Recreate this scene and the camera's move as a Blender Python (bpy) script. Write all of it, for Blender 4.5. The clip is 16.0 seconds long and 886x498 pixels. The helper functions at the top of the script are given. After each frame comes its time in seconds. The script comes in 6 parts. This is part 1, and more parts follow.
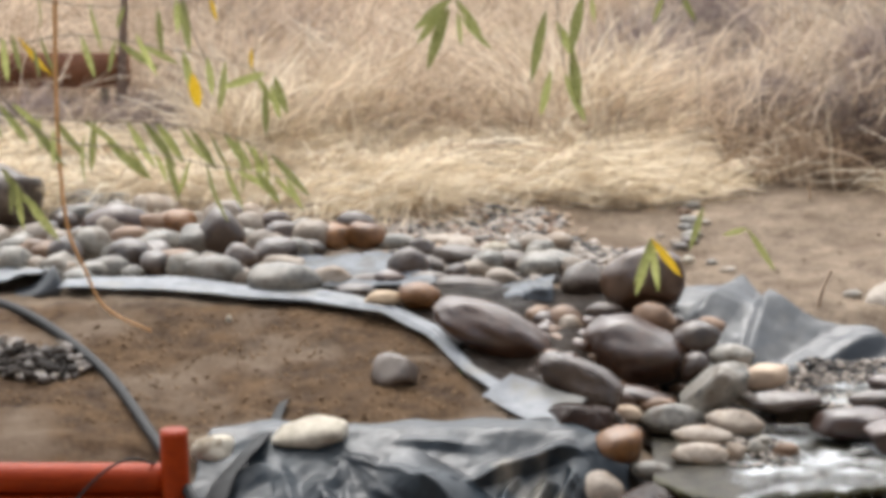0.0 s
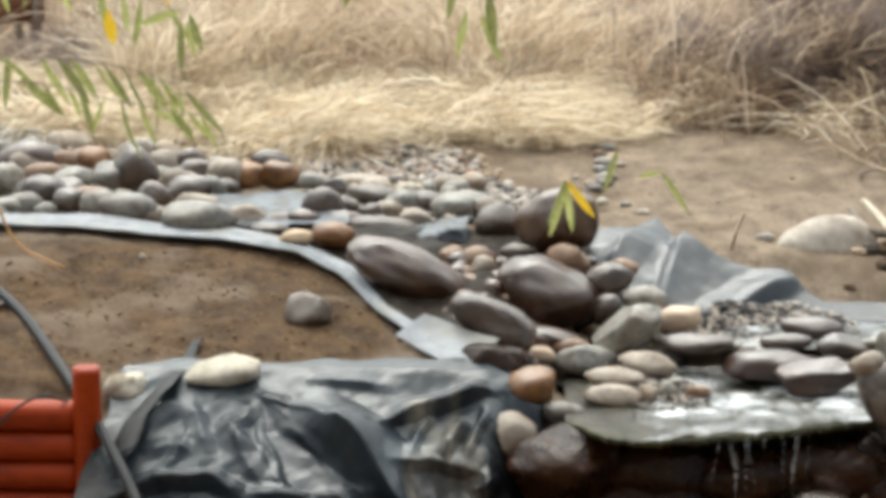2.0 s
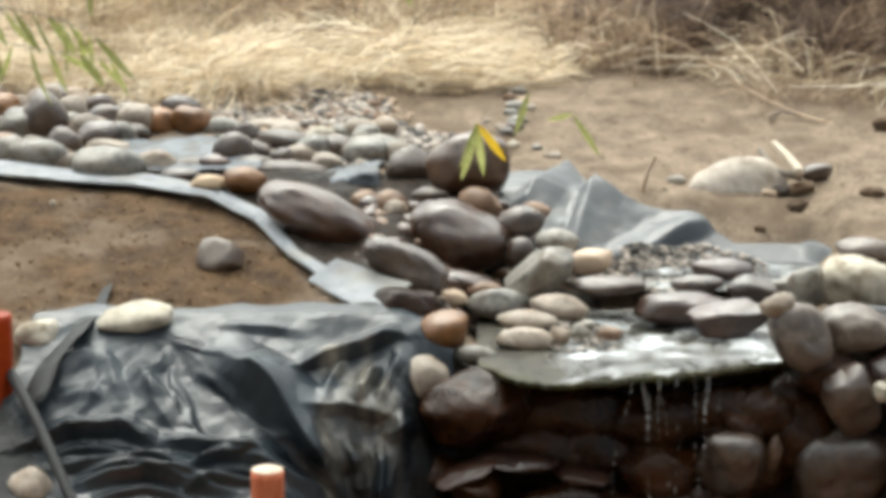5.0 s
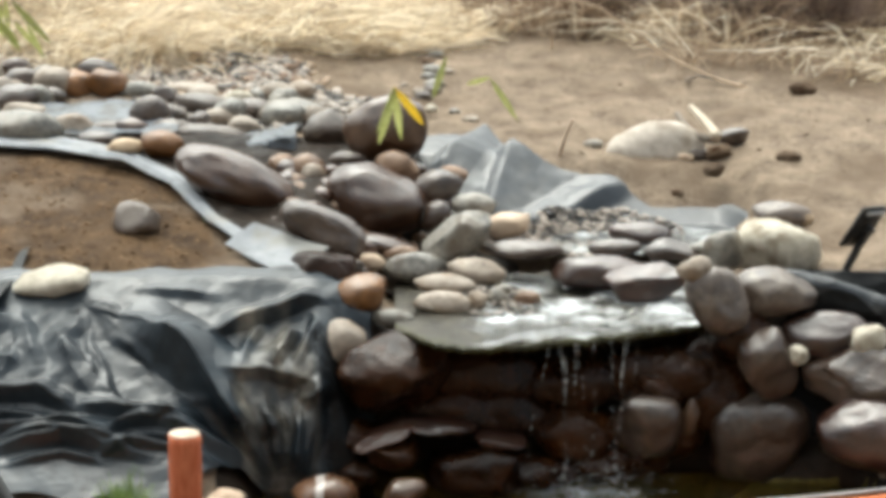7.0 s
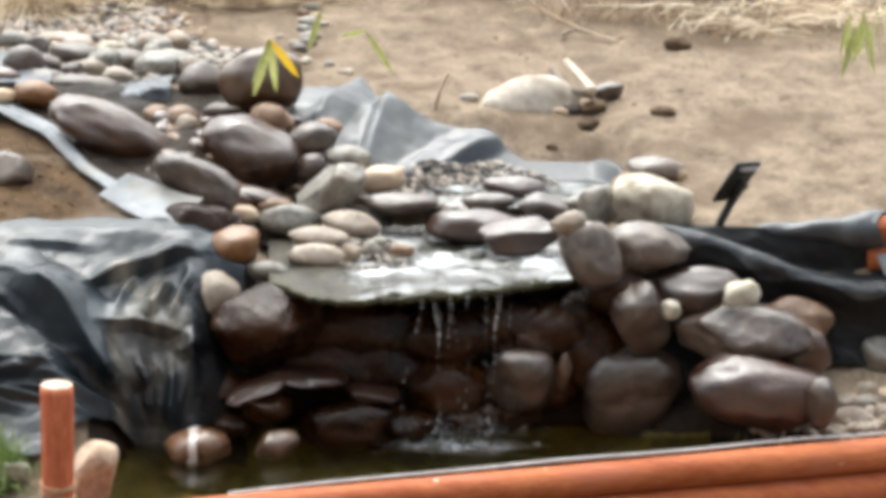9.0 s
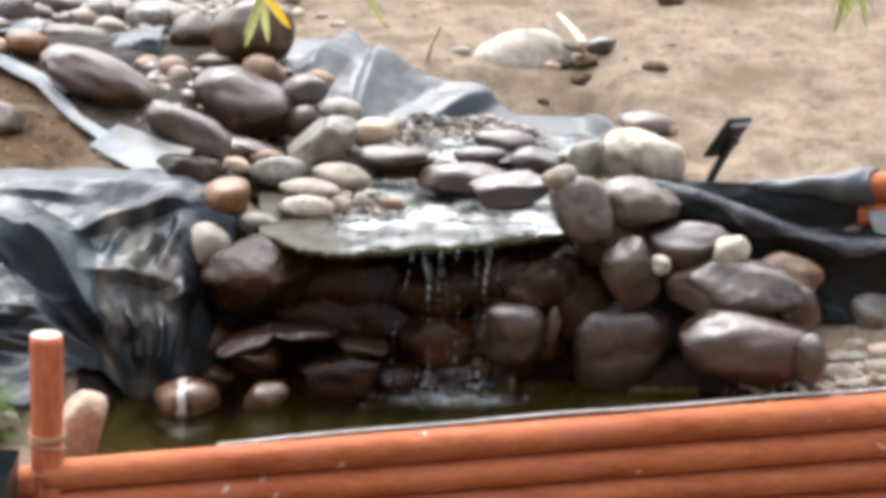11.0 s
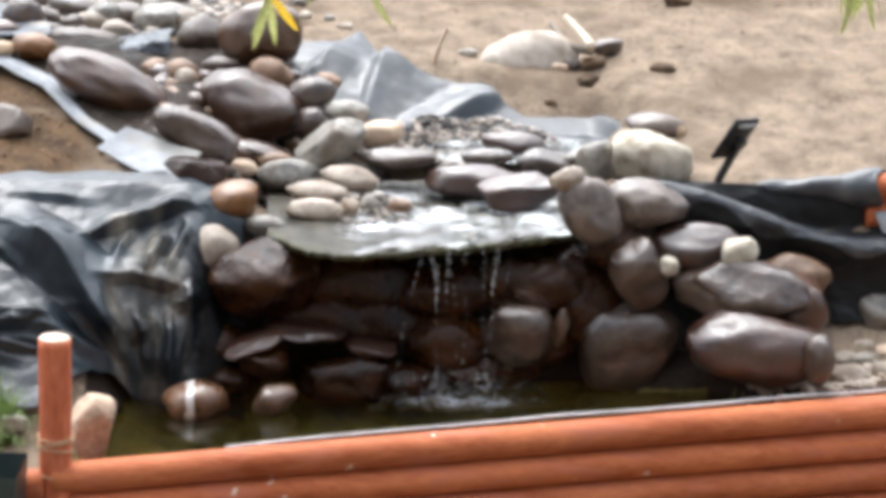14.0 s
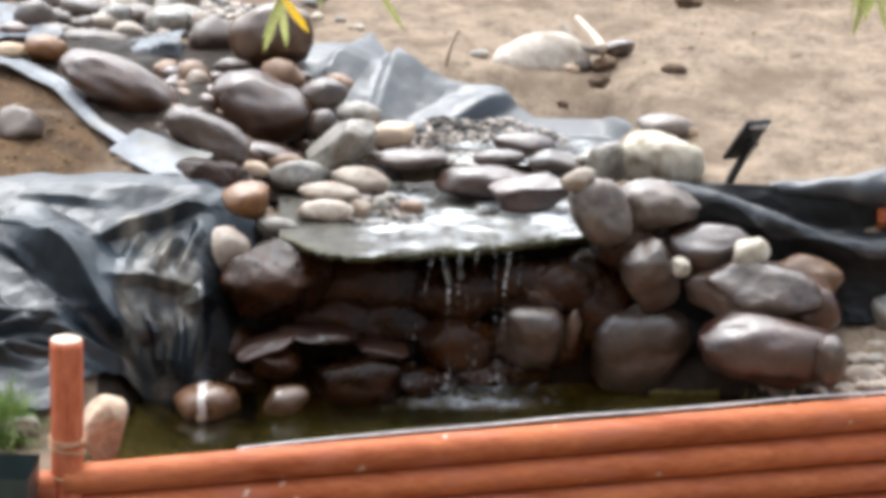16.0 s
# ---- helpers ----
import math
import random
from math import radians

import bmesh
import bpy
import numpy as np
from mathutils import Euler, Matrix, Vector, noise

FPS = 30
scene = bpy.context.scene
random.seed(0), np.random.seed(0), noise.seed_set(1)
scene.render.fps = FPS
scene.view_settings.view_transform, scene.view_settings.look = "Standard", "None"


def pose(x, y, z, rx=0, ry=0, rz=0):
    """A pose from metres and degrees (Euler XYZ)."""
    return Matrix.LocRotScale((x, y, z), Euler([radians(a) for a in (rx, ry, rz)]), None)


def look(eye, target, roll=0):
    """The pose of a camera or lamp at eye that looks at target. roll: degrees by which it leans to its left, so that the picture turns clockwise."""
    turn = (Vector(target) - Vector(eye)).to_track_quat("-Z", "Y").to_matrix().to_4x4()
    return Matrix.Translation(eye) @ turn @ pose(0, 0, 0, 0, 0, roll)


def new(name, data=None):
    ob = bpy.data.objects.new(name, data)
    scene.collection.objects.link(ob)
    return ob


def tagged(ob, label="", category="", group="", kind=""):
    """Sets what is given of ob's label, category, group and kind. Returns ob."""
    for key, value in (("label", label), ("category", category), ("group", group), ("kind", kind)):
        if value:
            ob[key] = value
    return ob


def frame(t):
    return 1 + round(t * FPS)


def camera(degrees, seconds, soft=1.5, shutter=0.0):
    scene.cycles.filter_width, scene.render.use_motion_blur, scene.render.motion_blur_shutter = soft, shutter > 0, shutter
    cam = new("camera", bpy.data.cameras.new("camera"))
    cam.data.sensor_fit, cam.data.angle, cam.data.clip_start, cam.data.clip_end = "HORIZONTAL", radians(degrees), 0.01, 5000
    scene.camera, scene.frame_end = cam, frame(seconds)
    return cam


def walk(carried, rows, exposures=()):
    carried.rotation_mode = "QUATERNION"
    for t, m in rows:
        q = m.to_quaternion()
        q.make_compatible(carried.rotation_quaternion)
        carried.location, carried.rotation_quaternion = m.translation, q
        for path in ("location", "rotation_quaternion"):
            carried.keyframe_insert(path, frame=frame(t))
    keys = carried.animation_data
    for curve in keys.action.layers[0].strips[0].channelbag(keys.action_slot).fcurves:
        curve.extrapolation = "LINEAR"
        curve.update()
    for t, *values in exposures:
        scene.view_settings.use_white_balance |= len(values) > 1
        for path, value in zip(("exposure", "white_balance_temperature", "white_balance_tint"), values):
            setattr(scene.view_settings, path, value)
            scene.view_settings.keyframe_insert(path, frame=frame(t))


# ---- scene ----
# ---- camera ----
EYE = (0, -12, 4)
cam = camera(16, 16.0, soft=5.2)
PATH = [
    (0, pose(*EYE, 78.470, 0.902, 3.296)),
    (0.5, pose(*EYE, 78.046, 0.682, 3.051)),
    (1, pose(*EYE, 78.078, 0.631, 2.869)),
    (1.5, pose(*EYE, 77.581, 0.145, 1.875)),
    (2, pose(*EYE, 77.367, 0.074, 1.880)),
    (2.5, pose(*EYE, 76.368, -0.319, 0.736)),
    (3, pose(*EYE, 76.250, -0.232, 0.846)),
    (5.3, pose(*EYE, 76.353, 0.090, 0.118)),
    (5.5, pose(*EYE, 76.200, 0.000, -0.000)),
    (6, pose(*EYE, 76.227, 0.028, -0.051)),
    (6.5, pose(*EYE, 76.039, -0.325, -1.078)),
    (7, pose(*EYE, 75.694, -0.280, -1.223)),
    (7.5, pose(*EYE, 75.543, -0.274, -1.255)),
    (8, pose(*EYE, 75.534, -0.267, -1.865)),
    (8.5, pose(*EYE, 75.435, -0.627, -2.643)),
    (9, pose(*EYE, 74.867, -1.225, -3.335)),
    (9.2, pose(*EYE, 74.393, -1.232, -3.858)),
    (9.5, pose(*EYE, 73.989, -1.653, -3.896)),
    (9.7, pose(*EYE, 74.075, -1.774, -3.446)),
    (12, pose(*EYE, 73.914, -1.744, -3.365)),
    (12.5, pose(*EYE, 73.874, -1.756, -3.574)),
    (13, pose(*EYE, 73.957, -1.528, -3.250)),
    (13.5, pose(*EYE, 73.988, -1.566, -3.215)),
    (14, pose(*EYE, 74.050, -1.558, -3.275)),
    (14.5, pose(*EYE, 74.099, -1.575, -3.323)),
    (15, pose(*EYE, 74.164, -1.419, -2.946)),
    (15.5, pose(*EYE, 74.187, -1.457, -3.057)),
    (16, pose(*EYE, 74.069, -1.433, -3.093)),
]
walk(cam, PATH, exposures=[(0, 0.97, 6250, 9), (1.5, 1.05, 6250, 5), (2.5, 1.12, 6350, 1), (7.5, 1.2, 6300, 1), (8.5, 1.27, 6250, 1), (9.5, 1.58, 6150, 9), (12, 1.57, 6000, 9), (16, 1.57, 5950, 8)])

# ---- light: a bright overcast sky ----
world = bpy.data.worlds.new("overcast_sky")
scene.world = world
world.use_nodes = True
wn = world.node_tree
sky = wn.nodes.new("ShaderNodeTexSky")
sky.sky_type, sky.sun_disc = "NISHITA", False
sky.sun_elevation, sky.sun_rotation = radians(64), radians(-16)
sky.dust_density, sky.ozone_density, sky.air_density = 7.0, 1.0, 1.0
veil = wn.nodes.new("ShaderNodeHueSaturation")
veil.inputs["Saturation"].default_value = 0.42
wn.links.new(sky.outputs[0], veil.inputs["Color"])
wn.links.new(veil.outputs[0], wn.nodes["Background"].inputs[0])
wn.nodes["Background"].inputs[1].default_value = 0.118
sun = new("sun", bpy.data.lights.new("sun", "SUN"))
sun.data.energy, sun.data.angle, sun.data.color = 1.3, radians(115), (1.0, 0.95, 0.88)
sun.matrix_world = look((-1.5, 5.2, 11), (0, 0, 0))


# ---- materials ----
def surface(name, dark, light, scale=6.0, rough=0.7, bump=0.3, grain=60.0, vary=0.15, spots=None, spot_scale=3.0, spec=0.5,
            stretch=(1, 1, 1), metal=0.0, bump_size=0.01, island=0.0, thin=0.0, layer=None, wet=0.0):
    """Two scales of noise between two colours, a value shift from thing to thing, an optional layer of stains."""
    m = bpy.data.materials.new(name)
    m.use_nodes = True
    nt = m.node_tree
    bs = nt.nodes["Principled BSDF"]

    def node(kind, **inputs):
        n = nt.nodes.new(kind)
        for k, v in inputs.items():
            n.inputs[k].default_value = v
        return n

    co = node("ShaderNodeTexCoord")
    mp = node("ShaderNodeMapping", Scale=stretch)
    info = node("ShaderNodeObjectInfo")
    shift = node("ShaderNodeVectorMath")
    shift.operation = "MULTIPLY_ADD"
    nt.links.new(info.outputs["Random"], shift.inputs[0])
    shift.inputs[1].default_value = (37, 17, 53)
    nt.links.new(co.outputs["Object"], shift.inputs[2])
    nt.links.new(shift.outputs[0], mp.inputs["Vector"])
    big = node("ShaderNodeTexNoise", Scale=scale, Detail=5.0, Roughness=0.6)
    fine = node("ShaderNodeTexNoise", Scale=grain, Detail=4.0, Roughness=0.7)
    for n in (big, fine):
        nt.links.new(mp.outputs[0], n.inputs["Vector"])
    both = node("ShaderNodeMath")
    both.operation = "MULTIPLY_ADD"
    nt.links.new(fine.outputs[0], both.inputs[0])
    both.inputs[1].default_value = 0.45
    half = node("ShaderNodeMath")
    half.operation = "MULTIPLY"
    half.inputs[1].default_value = 0.6
    nt.links.new(big.outputs[0], half.inputs[0])
    nt.links.new(half.outputs[0], both.inputs[2])
    if island:
        geo = node("ShaderNodeNewGeometry")
        blend = node("ShaderNodeMix")
        blend.inputs[0].default_value = island
        nt.links.new(both.outputs[0], blend.inputs[2])
        nt.links.new(geo.outputs["Random Per Island"], blend.inputs[3])
        both = blend
    ramp = node("ShaderNodeValToRGB")
    ramp.color_ramp.elements[0].color, ramp.color_ramp.elements[1].color = (*dark, 1), (*light, 1)
    ramp.color_ramp.elements[0].position, ramp.color_ramp.elements[1].position = 0.39, 0.66
    nt.links.new(both.outputs[0], ramp.inputs[0])
    colour = ramp.outputs[0]
    if layer:
        second = node("ShaderNodeValToRGB")
        second.color_ramp.elements[0].color, second.color_ramp.elements[1].color = (*layer[1], 1), (*layer[2], 1)
        second.color_ramp.elements[0].position, second.color_ramp.elements[1].position = 0.39, 0.66
        nt.links.new(both.outputs[0], second.inputs[0])
        share = node("ShaderNodeAttribute")
        share.attribute_name = layer[0]
        over = node("ShaderNodeMix")
        over.data_type = "RGBA"
        nt.links.new(share.outputs["Fac"], over.inputs["Factor"])
        nt.links.new(colour, over.inputs["A"])
        nt.links.new(second.outputs[0], over.inputs["B"])
        colour = over.outputs["Result"]
    if spots:
        st = node("ShaderNodeTexNoise", Scale=spot_scale, Detail=3.0)
        nt.links.new(mp.outputs[0], st.inputs["Vector"])
        sr = node("ShaderNodeValToRGB")
        sr.color_ramp.elements[0].position, sr.color_ramp.elements[1].position = 0.52, 0.66
        nt.links.new(st.outputs[0], sr.inputs[0])
        mx = node("ShaderNodeMix")
        mx.data_type = "RGBA"
        nt.links.new(sr.outputs[0], mx.inputs["Factor"])
        nt.links.new(colour, mx.inputs["A"])
        mx.inputs["B"].default_value = (*spots, 1)
        colour = mx.outputs["Result"]
    hsv = node("ShaderNodeHueSaturation", Saturation=1.1)
    val = node("ShaderNodeMapRange")
    val.inputs["To Min"].default_value, val.inputs["To Max"].default_value = 1 - vary, 1 + vary
    nt.links.new(info.outputs["Random"], val.inputs[0])
    nt.links.new(val.outputs[0], hsv.inputs["Value"])
    nt.links.new(colour, hsv.inputs["Color"])
    nt.links.new(hsv.outputs[0], bs.inputs["Base Color"])
    rr = node("ShaderNodeMapRange")
    rr.inputs["To Min"].default_value, rr.inputs["To Max"].default_value = max(0.03, rough - 0.15), min(1, rough + 0.15)
    nt.links.new(big.outputs[0], rr.inputs[0])
    nt.links.new(rr.outputs[0], bs.inputs["Roughness"])
    bs.inputs["Specular IOR Level"].default_value = spec
    bs.inputs["Metallic"].default_value = metal
    bp = node("ShaderNodeBump", Strength=bump, Distance=bump_size)
    nt.links.new(both.outputs[0], bp.inputs["Height"])
    nt.links.new(bp.outputs[0], bs.inputs["Normal"])
    if wet:
        bs.inputs["Coat Weight"].default_value, bs.inputs["Coat Roughness"].default_value, bs.inputs["Coat IOR"].default_value = wet, 0.2, 1.4
        nt.links.new(bp.outputs[0], bs.inputs["Coat Normal"])
    if thin:
        tr = node("ShaderNodeBsdfTranslucent")
        nt.links.new(hsv.outputs[0], tr.inputs["Color"])
        mixed = node("ShaderNodeMixShader", Fac=thin)
        nt.links.new(bs.outputs[0], mixed.inputs[1])
        nt.links.new(tr.outputs[0], mixed.inputs[2])
        nt.links.new(mixed.outputs[0], nt.nodes["Material Output"].inputs[0])
    return m


EARTH = surface("earth", (0.115, 0.086, 0.062), (0.300, 0.238, 0.179), 6.5, 0.95, 1.0, 44, 0, spots=(0.142, 0.106, 0.076), spot_scale=2.3, spec=0.2, bump_size=0.025, layer=("damp", (0.031, 0.0180, 0.0098), (0.124, 0.080, 0.046)))
CLOD = surface("earth_crumbs", (0.085, 0.054, 0.031), (0.21, 0.145, 0.092), 9, 0.95, 0.5, 60, 0, spec=0.2, island=0.5)
WET_TAWNY = surface("wet_tawny_stone", (0.030, 0.0135, 0.0068), (0.122, 0.070, 0.040), 6, 0.37, 0.6, 26, 0.05, spots=(0.082, 0.048, 0.028), spot_scale=8, spec=0.85, wet=0.25)
DAMP_EARTH = surface("damp_dug_earth", (0.050, 0.034, 0.023), (0.165, 0.120, 0.084), 5.0, 0.95, 1.0, 30, 0, spots=(0.066, 0.034, 0.017), spot_scale=19, spec=0.2, bump_size=0.04)
WET_BROWN = surface("wet_brown_stone", (0.0200, 0.0068, 0.0028), (0.078, 0.0350, 0.0170), 7, 0.36, 0.6, 30, 0.2, spots=(0.060, 0.028, 0.0138), spot_scale=10, spec=0.88, bump_size=0.010, wet=0.38)
WET_GREY = surface("wet_grey_stone", (0.0205, 0.0108, 0.0064), (0.092, 0.0610, 0.0425), 7, 0.37, 0.9, 20, 0.2, spots=(0.034, 0.0172, 0.0098), spot_scale=7, spec=0.88, bump_size=0.020, wet=0.34)
# dark wet stone; the shade under the slab is put into this colour
WET_DARK_SHADED = surface("wet_dark_shaded_stone", (0.0070, 0.0026, 0.0012), (0.036, 0.0155, 0.0070), 5, 0.28, 1.0, 16, 0.3, spots=(0.034, 0.013, 0.0052), spot_scale=9, spec=0.26, bump_size=0.03)
WET_PURPLE = surface("wet_purple_stone", (0.0140, 0.0047, 0.0026), (0.063, 0.0285, 0.0180), 5, 0.35, 0.8, 15, 0.2, spots=(0.056, 0.032, 0.0225), spot_scale=7, spec=0.88, bump_size=0.020, wet=0.34)
GREY = surface("grey_stone", (0.070, 0.064, 0.054), (0.325, 0.298, 0.252), 9, 0.42, 0.6, 40, 0.35, spots=(0.112, 0.088, 0.064), spot_scale=9, spec=0.75)
TANGREY = surface("tan_grey_stone", (0.155, 0.125, 0.098), (0.40, 0.342, 0.282), 9, 0.5, 0.5, 50, 0.2, spots=(0.22, 0.165, 0.118), spot_scale=8)
TAN = surface("tan_stone", (0.30, 0.215, 0.135), (0.55, 0.43, 0.305), 7, 0.6, 0.2, 80, 0.15)
BROWN = surface("brown_stone", (0.10, 0.058, 0.036), (0.27, 0.178, 0.118), 7, 0.42, 0.2, 70, 0.2)
ORANGE = surface("rusty_stone", (0.090, 0.038, 0.013), (0.29, 0.145, 0.062), 6, 0.4, 0.4, 50, 0.15, spots=(0.055, 0.027, 0.014), spot_scale=7, spec=0.7)
PINK = surface("pinkish_stone", (0.40, 0.29, 0.205), (0.60, 0.48, 0.365), 7, 0.5, 0.15, 80, 0.1)
GREYBROWN = surface("grey_brown_stone", (0.030, 0.020, 0.0145), (0.125, 0.092, 0.070), 7, 0.44, 0.7, 40, 0.12, spots=(0.15, 0.12, 0.095), spot_scale=12, spec=0.9)
STRIPED = surface("rust_stone_with_pale_vein", (0.060, 0.030, 0.016), (0.19, 0.105, 0.062), 6, 0.3, 0.4, 40, 0, spec=0.6, wet=0.3)
sn = STRIPED.node_tree
vein_co, vein_x, vein_wave = sn.nodes.new("ShaderNodeTexCoord"), sn.nodes.new("ShaderNodeSeparateXYZ"), sn.nodes.new("ShaderNodeTexNoise")
vein_at, vein_in, vein_mix = sn.nodes.new("ShaderNodeMath"), sn.nodes.new("ShaderNodeMath"), sn.nodes.new("ShaderNodeMix")
vein_wave.inputs["Scale"].default_value = 14
vein_at.operation, vein_in.operation, vein_mix.data_type = "MULTIPLY_ADD", "COMPARE", "RGBA"
vein_at.inputs[1].default_value = 0.035
vein_in.inputs[1].default_value, vein_in.inputs[2].default_value = -0.004, 0.016
vein_mix.inputs["B"].default_value = (0.50, 0.455, 0.42, 1)
sn.links.new(vein_co.outputs["Object"], vein_x.inputs[0])
sn.links.new(vein_co.outputs["Object"], vein_wave.inputs["Vector"])
sn.links.new(vein_wave.outputs[0], vein_at.inputs[0])
sn.links.new(vein_x.outputs["X"], vein_at.inputs[2])
sn.links.new(vein_at.outputs[0], vein_in.inputs[0])
sn.links.new(vein_in.outputs[0], vein_mix.inputs["Factor"])
sn.links.new(sn.nodes["Principled BSDF"].inputs["Base Color"].links[0].from_socket, vein_mix.inputs["A"])
sn.links.new(vein_mix.outputs["Result"], sn.nodes["Principled BSDF"].inputs["Base Color"])
PALE_EDGE = surface("pale_liner_edge", (0.34, 0.34, 0.34), (0.66, 0.66, 0.65), 6, 0.35, 0.1, 60, 0)
PALE_STONE = surface("pale_pinkish_field_stone", (0.33, 0.285, 0.235), (0.58, 0.52, 0.455), 6, 0.8, 0.9, 30, 0, spots=(0.25, 0.21, 0.165), spot_scale=6, bump_size=0.02)
LIMESTONE = surface("pale_limestone", (0.34, 0.30, 0.235), (0.62, 0.575, 0.485), 8, 0.85, 0.7, 30, 0.08, spots=(0.25, 0.21, 0.155), spot_scale=11, bump_size=0.016)
SANDSTONE = surface("pink_sandstone", (0.29, 0.205, 0.145), (0.55, 0.435, 0.335), 9, 0.9, 1.0, 24, 0.05, bump_size=0.04)
SLATE = surface("wet_flagstone", (0.012, 0.010, 0.006), (0.085, 0.075, 0.056), 9, 0.40, 1.0, 40, 0, spots=(0.024, 0.020, 0.009), spot_scale=8, spec=0.27, bump_size=0.022, layer=("moss", (0.012, 0.011, 0.003), (0.058, 0.053, 0.020)))
LINER = surface("black_plastic_liner", (0.0050, 0.0070, 0.0090), (0.024, 0.0315, 0.0385), 4, 0.33, 0.08, 30, 0, spots=(0.035, 0.044, 0.0520), spot_scale=3.0, spec=0.47, bump_size=0.006, layer=("mud", (0.088, 0.080, 0.067), (0.32, 0.297, 0.255)))
LINER_DUSTY = surface("dusty_plastic_liner", (0.014, 0.017, 0.021), (0.050, 0.056, 0.064), 5, 0.40, 0.25, 16, 0, spots=(0.065, 0.066, 0.066), spot_scale=6, spec=0.75, bump_size=0.010)
LINER_WET = surface("wet_grey_liner", (0.05, 0.057, 0.065), (0.14, 0.155, 0.175), 6, 0.42, 0.3, 20, 0, spots=(0.045, 0.045, 0.042), spot_scale=8, spec=0.4, bump_size=0.010)
# lighter copy of the black liner that paints highlights along its rim
LINER_LIT_RIM = surface("black_liner_lit_rim", (0.007, 0.008, 0.0095), (0.032, 0.036, 0.041), 6, 0.36, 0.4, 14, 0, spots=(0.052, 0.055, 0.058), spot_scale=9, spec=0.5, bump_size=0.015)
LINER_BLACK = surface("deep_black_liner", (0.0030, 0.0032, 0.0034), (0.0095, 0.0100, 0.0105), 4, 0.48, 0.2, 14, 0, spec=0.22, bump_size=0.012)
LINER_PALE = surface("pale_grey_liner", (0.13, 0.138, 0.148), (0.27, 0.282, 0.30), 5, 0.5, 0.4, 16, 0, spots=(0.20, 0.195, 0.18), spot_scale=5, spec=0.5, bump_size=0.012)
ALGAE = surface("olive_pond_bed", (0.045, 0.036, 0.011), (0.13, 0.105, 0.036), 4, 0.8, 0.5, 30, 0, spec=0.2)
# wet mud, taken near black to paint the shade in gaps between stones
MUD_AND_GAP_SHADE = surface("wet_mud_and_gap_shade", (0.0065, 0.0042, 0.0027), (0.030, 0.0205, 0.0138), 5, 0.6, 1.0, 30, 0, spec=0.16, bump_size=0.03)
# out-of-view soil, coloured dark so less light bounces onto the stones
DIM_GROUND = surface("unseen_soil_darkened_as_shade", (0.045, 0.037, 0.026), (0.14, 0.115, 0.083), 2.0, 0.95, 0.5, 20, 0, spec=0.2)
RED_WOOD = surface("red_stained_wood", (0.295, 0.086, 0.043), (0.57, 0.220, 0.119), 6, 0.62, 0.9, 60, 0.10, stretch=(0.10, 1, 1), spec=0.25, spots=(0.44, 0.165, 0.104), spot_scale=14)
rw = RED_WOOD.node_tree
chip_co, chip_noise, chip_ramp, chip_mix = (rw.nodes.new(k) for k in ("ShaderNodeTexCoord", "ShaderNodeTexNoise", "ShaderNodeValToRGB", "ShaderNodeMix"))
chip_noise.inputs["Scale"].default_value, chip_noise.inputs["Detail"].default_value = 11, 2
chip_ramp.color_ramp.elements[0].position, chip_ramp.color_ramp.elements[1].position = 0.705, 0.73
chip_mix.data_type = "RGBA"
chip_mix.inputs["B"].default_value = (0.72, 0.56, 0.46, 1)
rw.links.new(chip_co.outputs["Object"], chip_noise.inputs["Vector"])
rw.links.new(chip_noise.outputs[0], chip_ramp.inputs[0])
rw.links.new(chip_ramp.outputs[0], chip_mix.inputs["Factor"])
rw.links.new(rw.nodes["Principled BSDF"].inputs["Base Color"].links[0].from_socket, chip_mix.inputs["A"])
rw.links.new(chip_mix.outputs["Result"], rw.nodes["Principled BSDF"].inputs["Base Color"])
RED_POST = surface("red_stained_post", (0.36, 0.104, 0.058), (0.63, 0.238, 0.146), 5, 0.62, 0.5, 40, 0.08, stretch=(1, 1, 0.2), spec=0.3)
RED_DEEP = surface("deep_red_stained_wood", (0.19, 0.021, 0.0045), (0.35, 0.050, 0.0115), 4, 0.5, 0.4, 40, 0.05, stretch=(0.3, 1, 1), spec=0.25)
CUT_WOOD = surface("pale_cut_wood", (0.36, 0.28, 0.21), (0.58, 0.50, 0.42), 12, 0.85, 0.3, 60, 0.05)
RUBBER = surface("black_rubber", (0.014, 0.014, 0.014), (0.036, 0.036, 0.036), 10, 0.6, 0.1, 60, 0, spec=0.3)
STRAW = surface("dry_straw", (0.53, 0.44, 0.315), (0.97, 0.90, 0.76), 1.5, 0.8, 0, 20, 0, spec=0.2, island=0.6, thin=0.45)
BRUSH = surface("dry_brush_grass", (0.36, 0.275, 0.20), (0.94, 0.82, 0.67), 0.75, 0.9, 0, 5, 0, spec=0.1, island=0.3, thin=0.35)
SCRUB = surface("brown_scrub_grass", (0.19, 0.137, 0.098), (0.54, 0.43, 0.32), 0.9, 0.9, 0, 6, 0, spec=0.1, island=0.55, thin=0.25)
TWIG = surface("grey_purple_twigs", (0.19, 0.155, 0.148), (0.55, 0.475, 0.445), 3, 0.9, 0, 14, 0.2, spec=0.1, island=0.5)
TWIG_DARK = surface("dark_brown_twigs", (0.070, 0.048, 0.038), (0.26, 0.20, 0.168), 3, 0.9, 0, 14, 0.2, spec=0.1, island=0.5)
BARK = surface("weathered_bark", (0.12, 0.10, 0.08), (0.30, 0.26, 0.22), 8, 0.9, 0.4, 50, 0.1)
PALE_WOOD = surface("bleached_driftwood", (0.5, 0.42, 0.33), (0.75, 0.67, 0.55), 8, 0.8, 0.3, 50, 0.1)
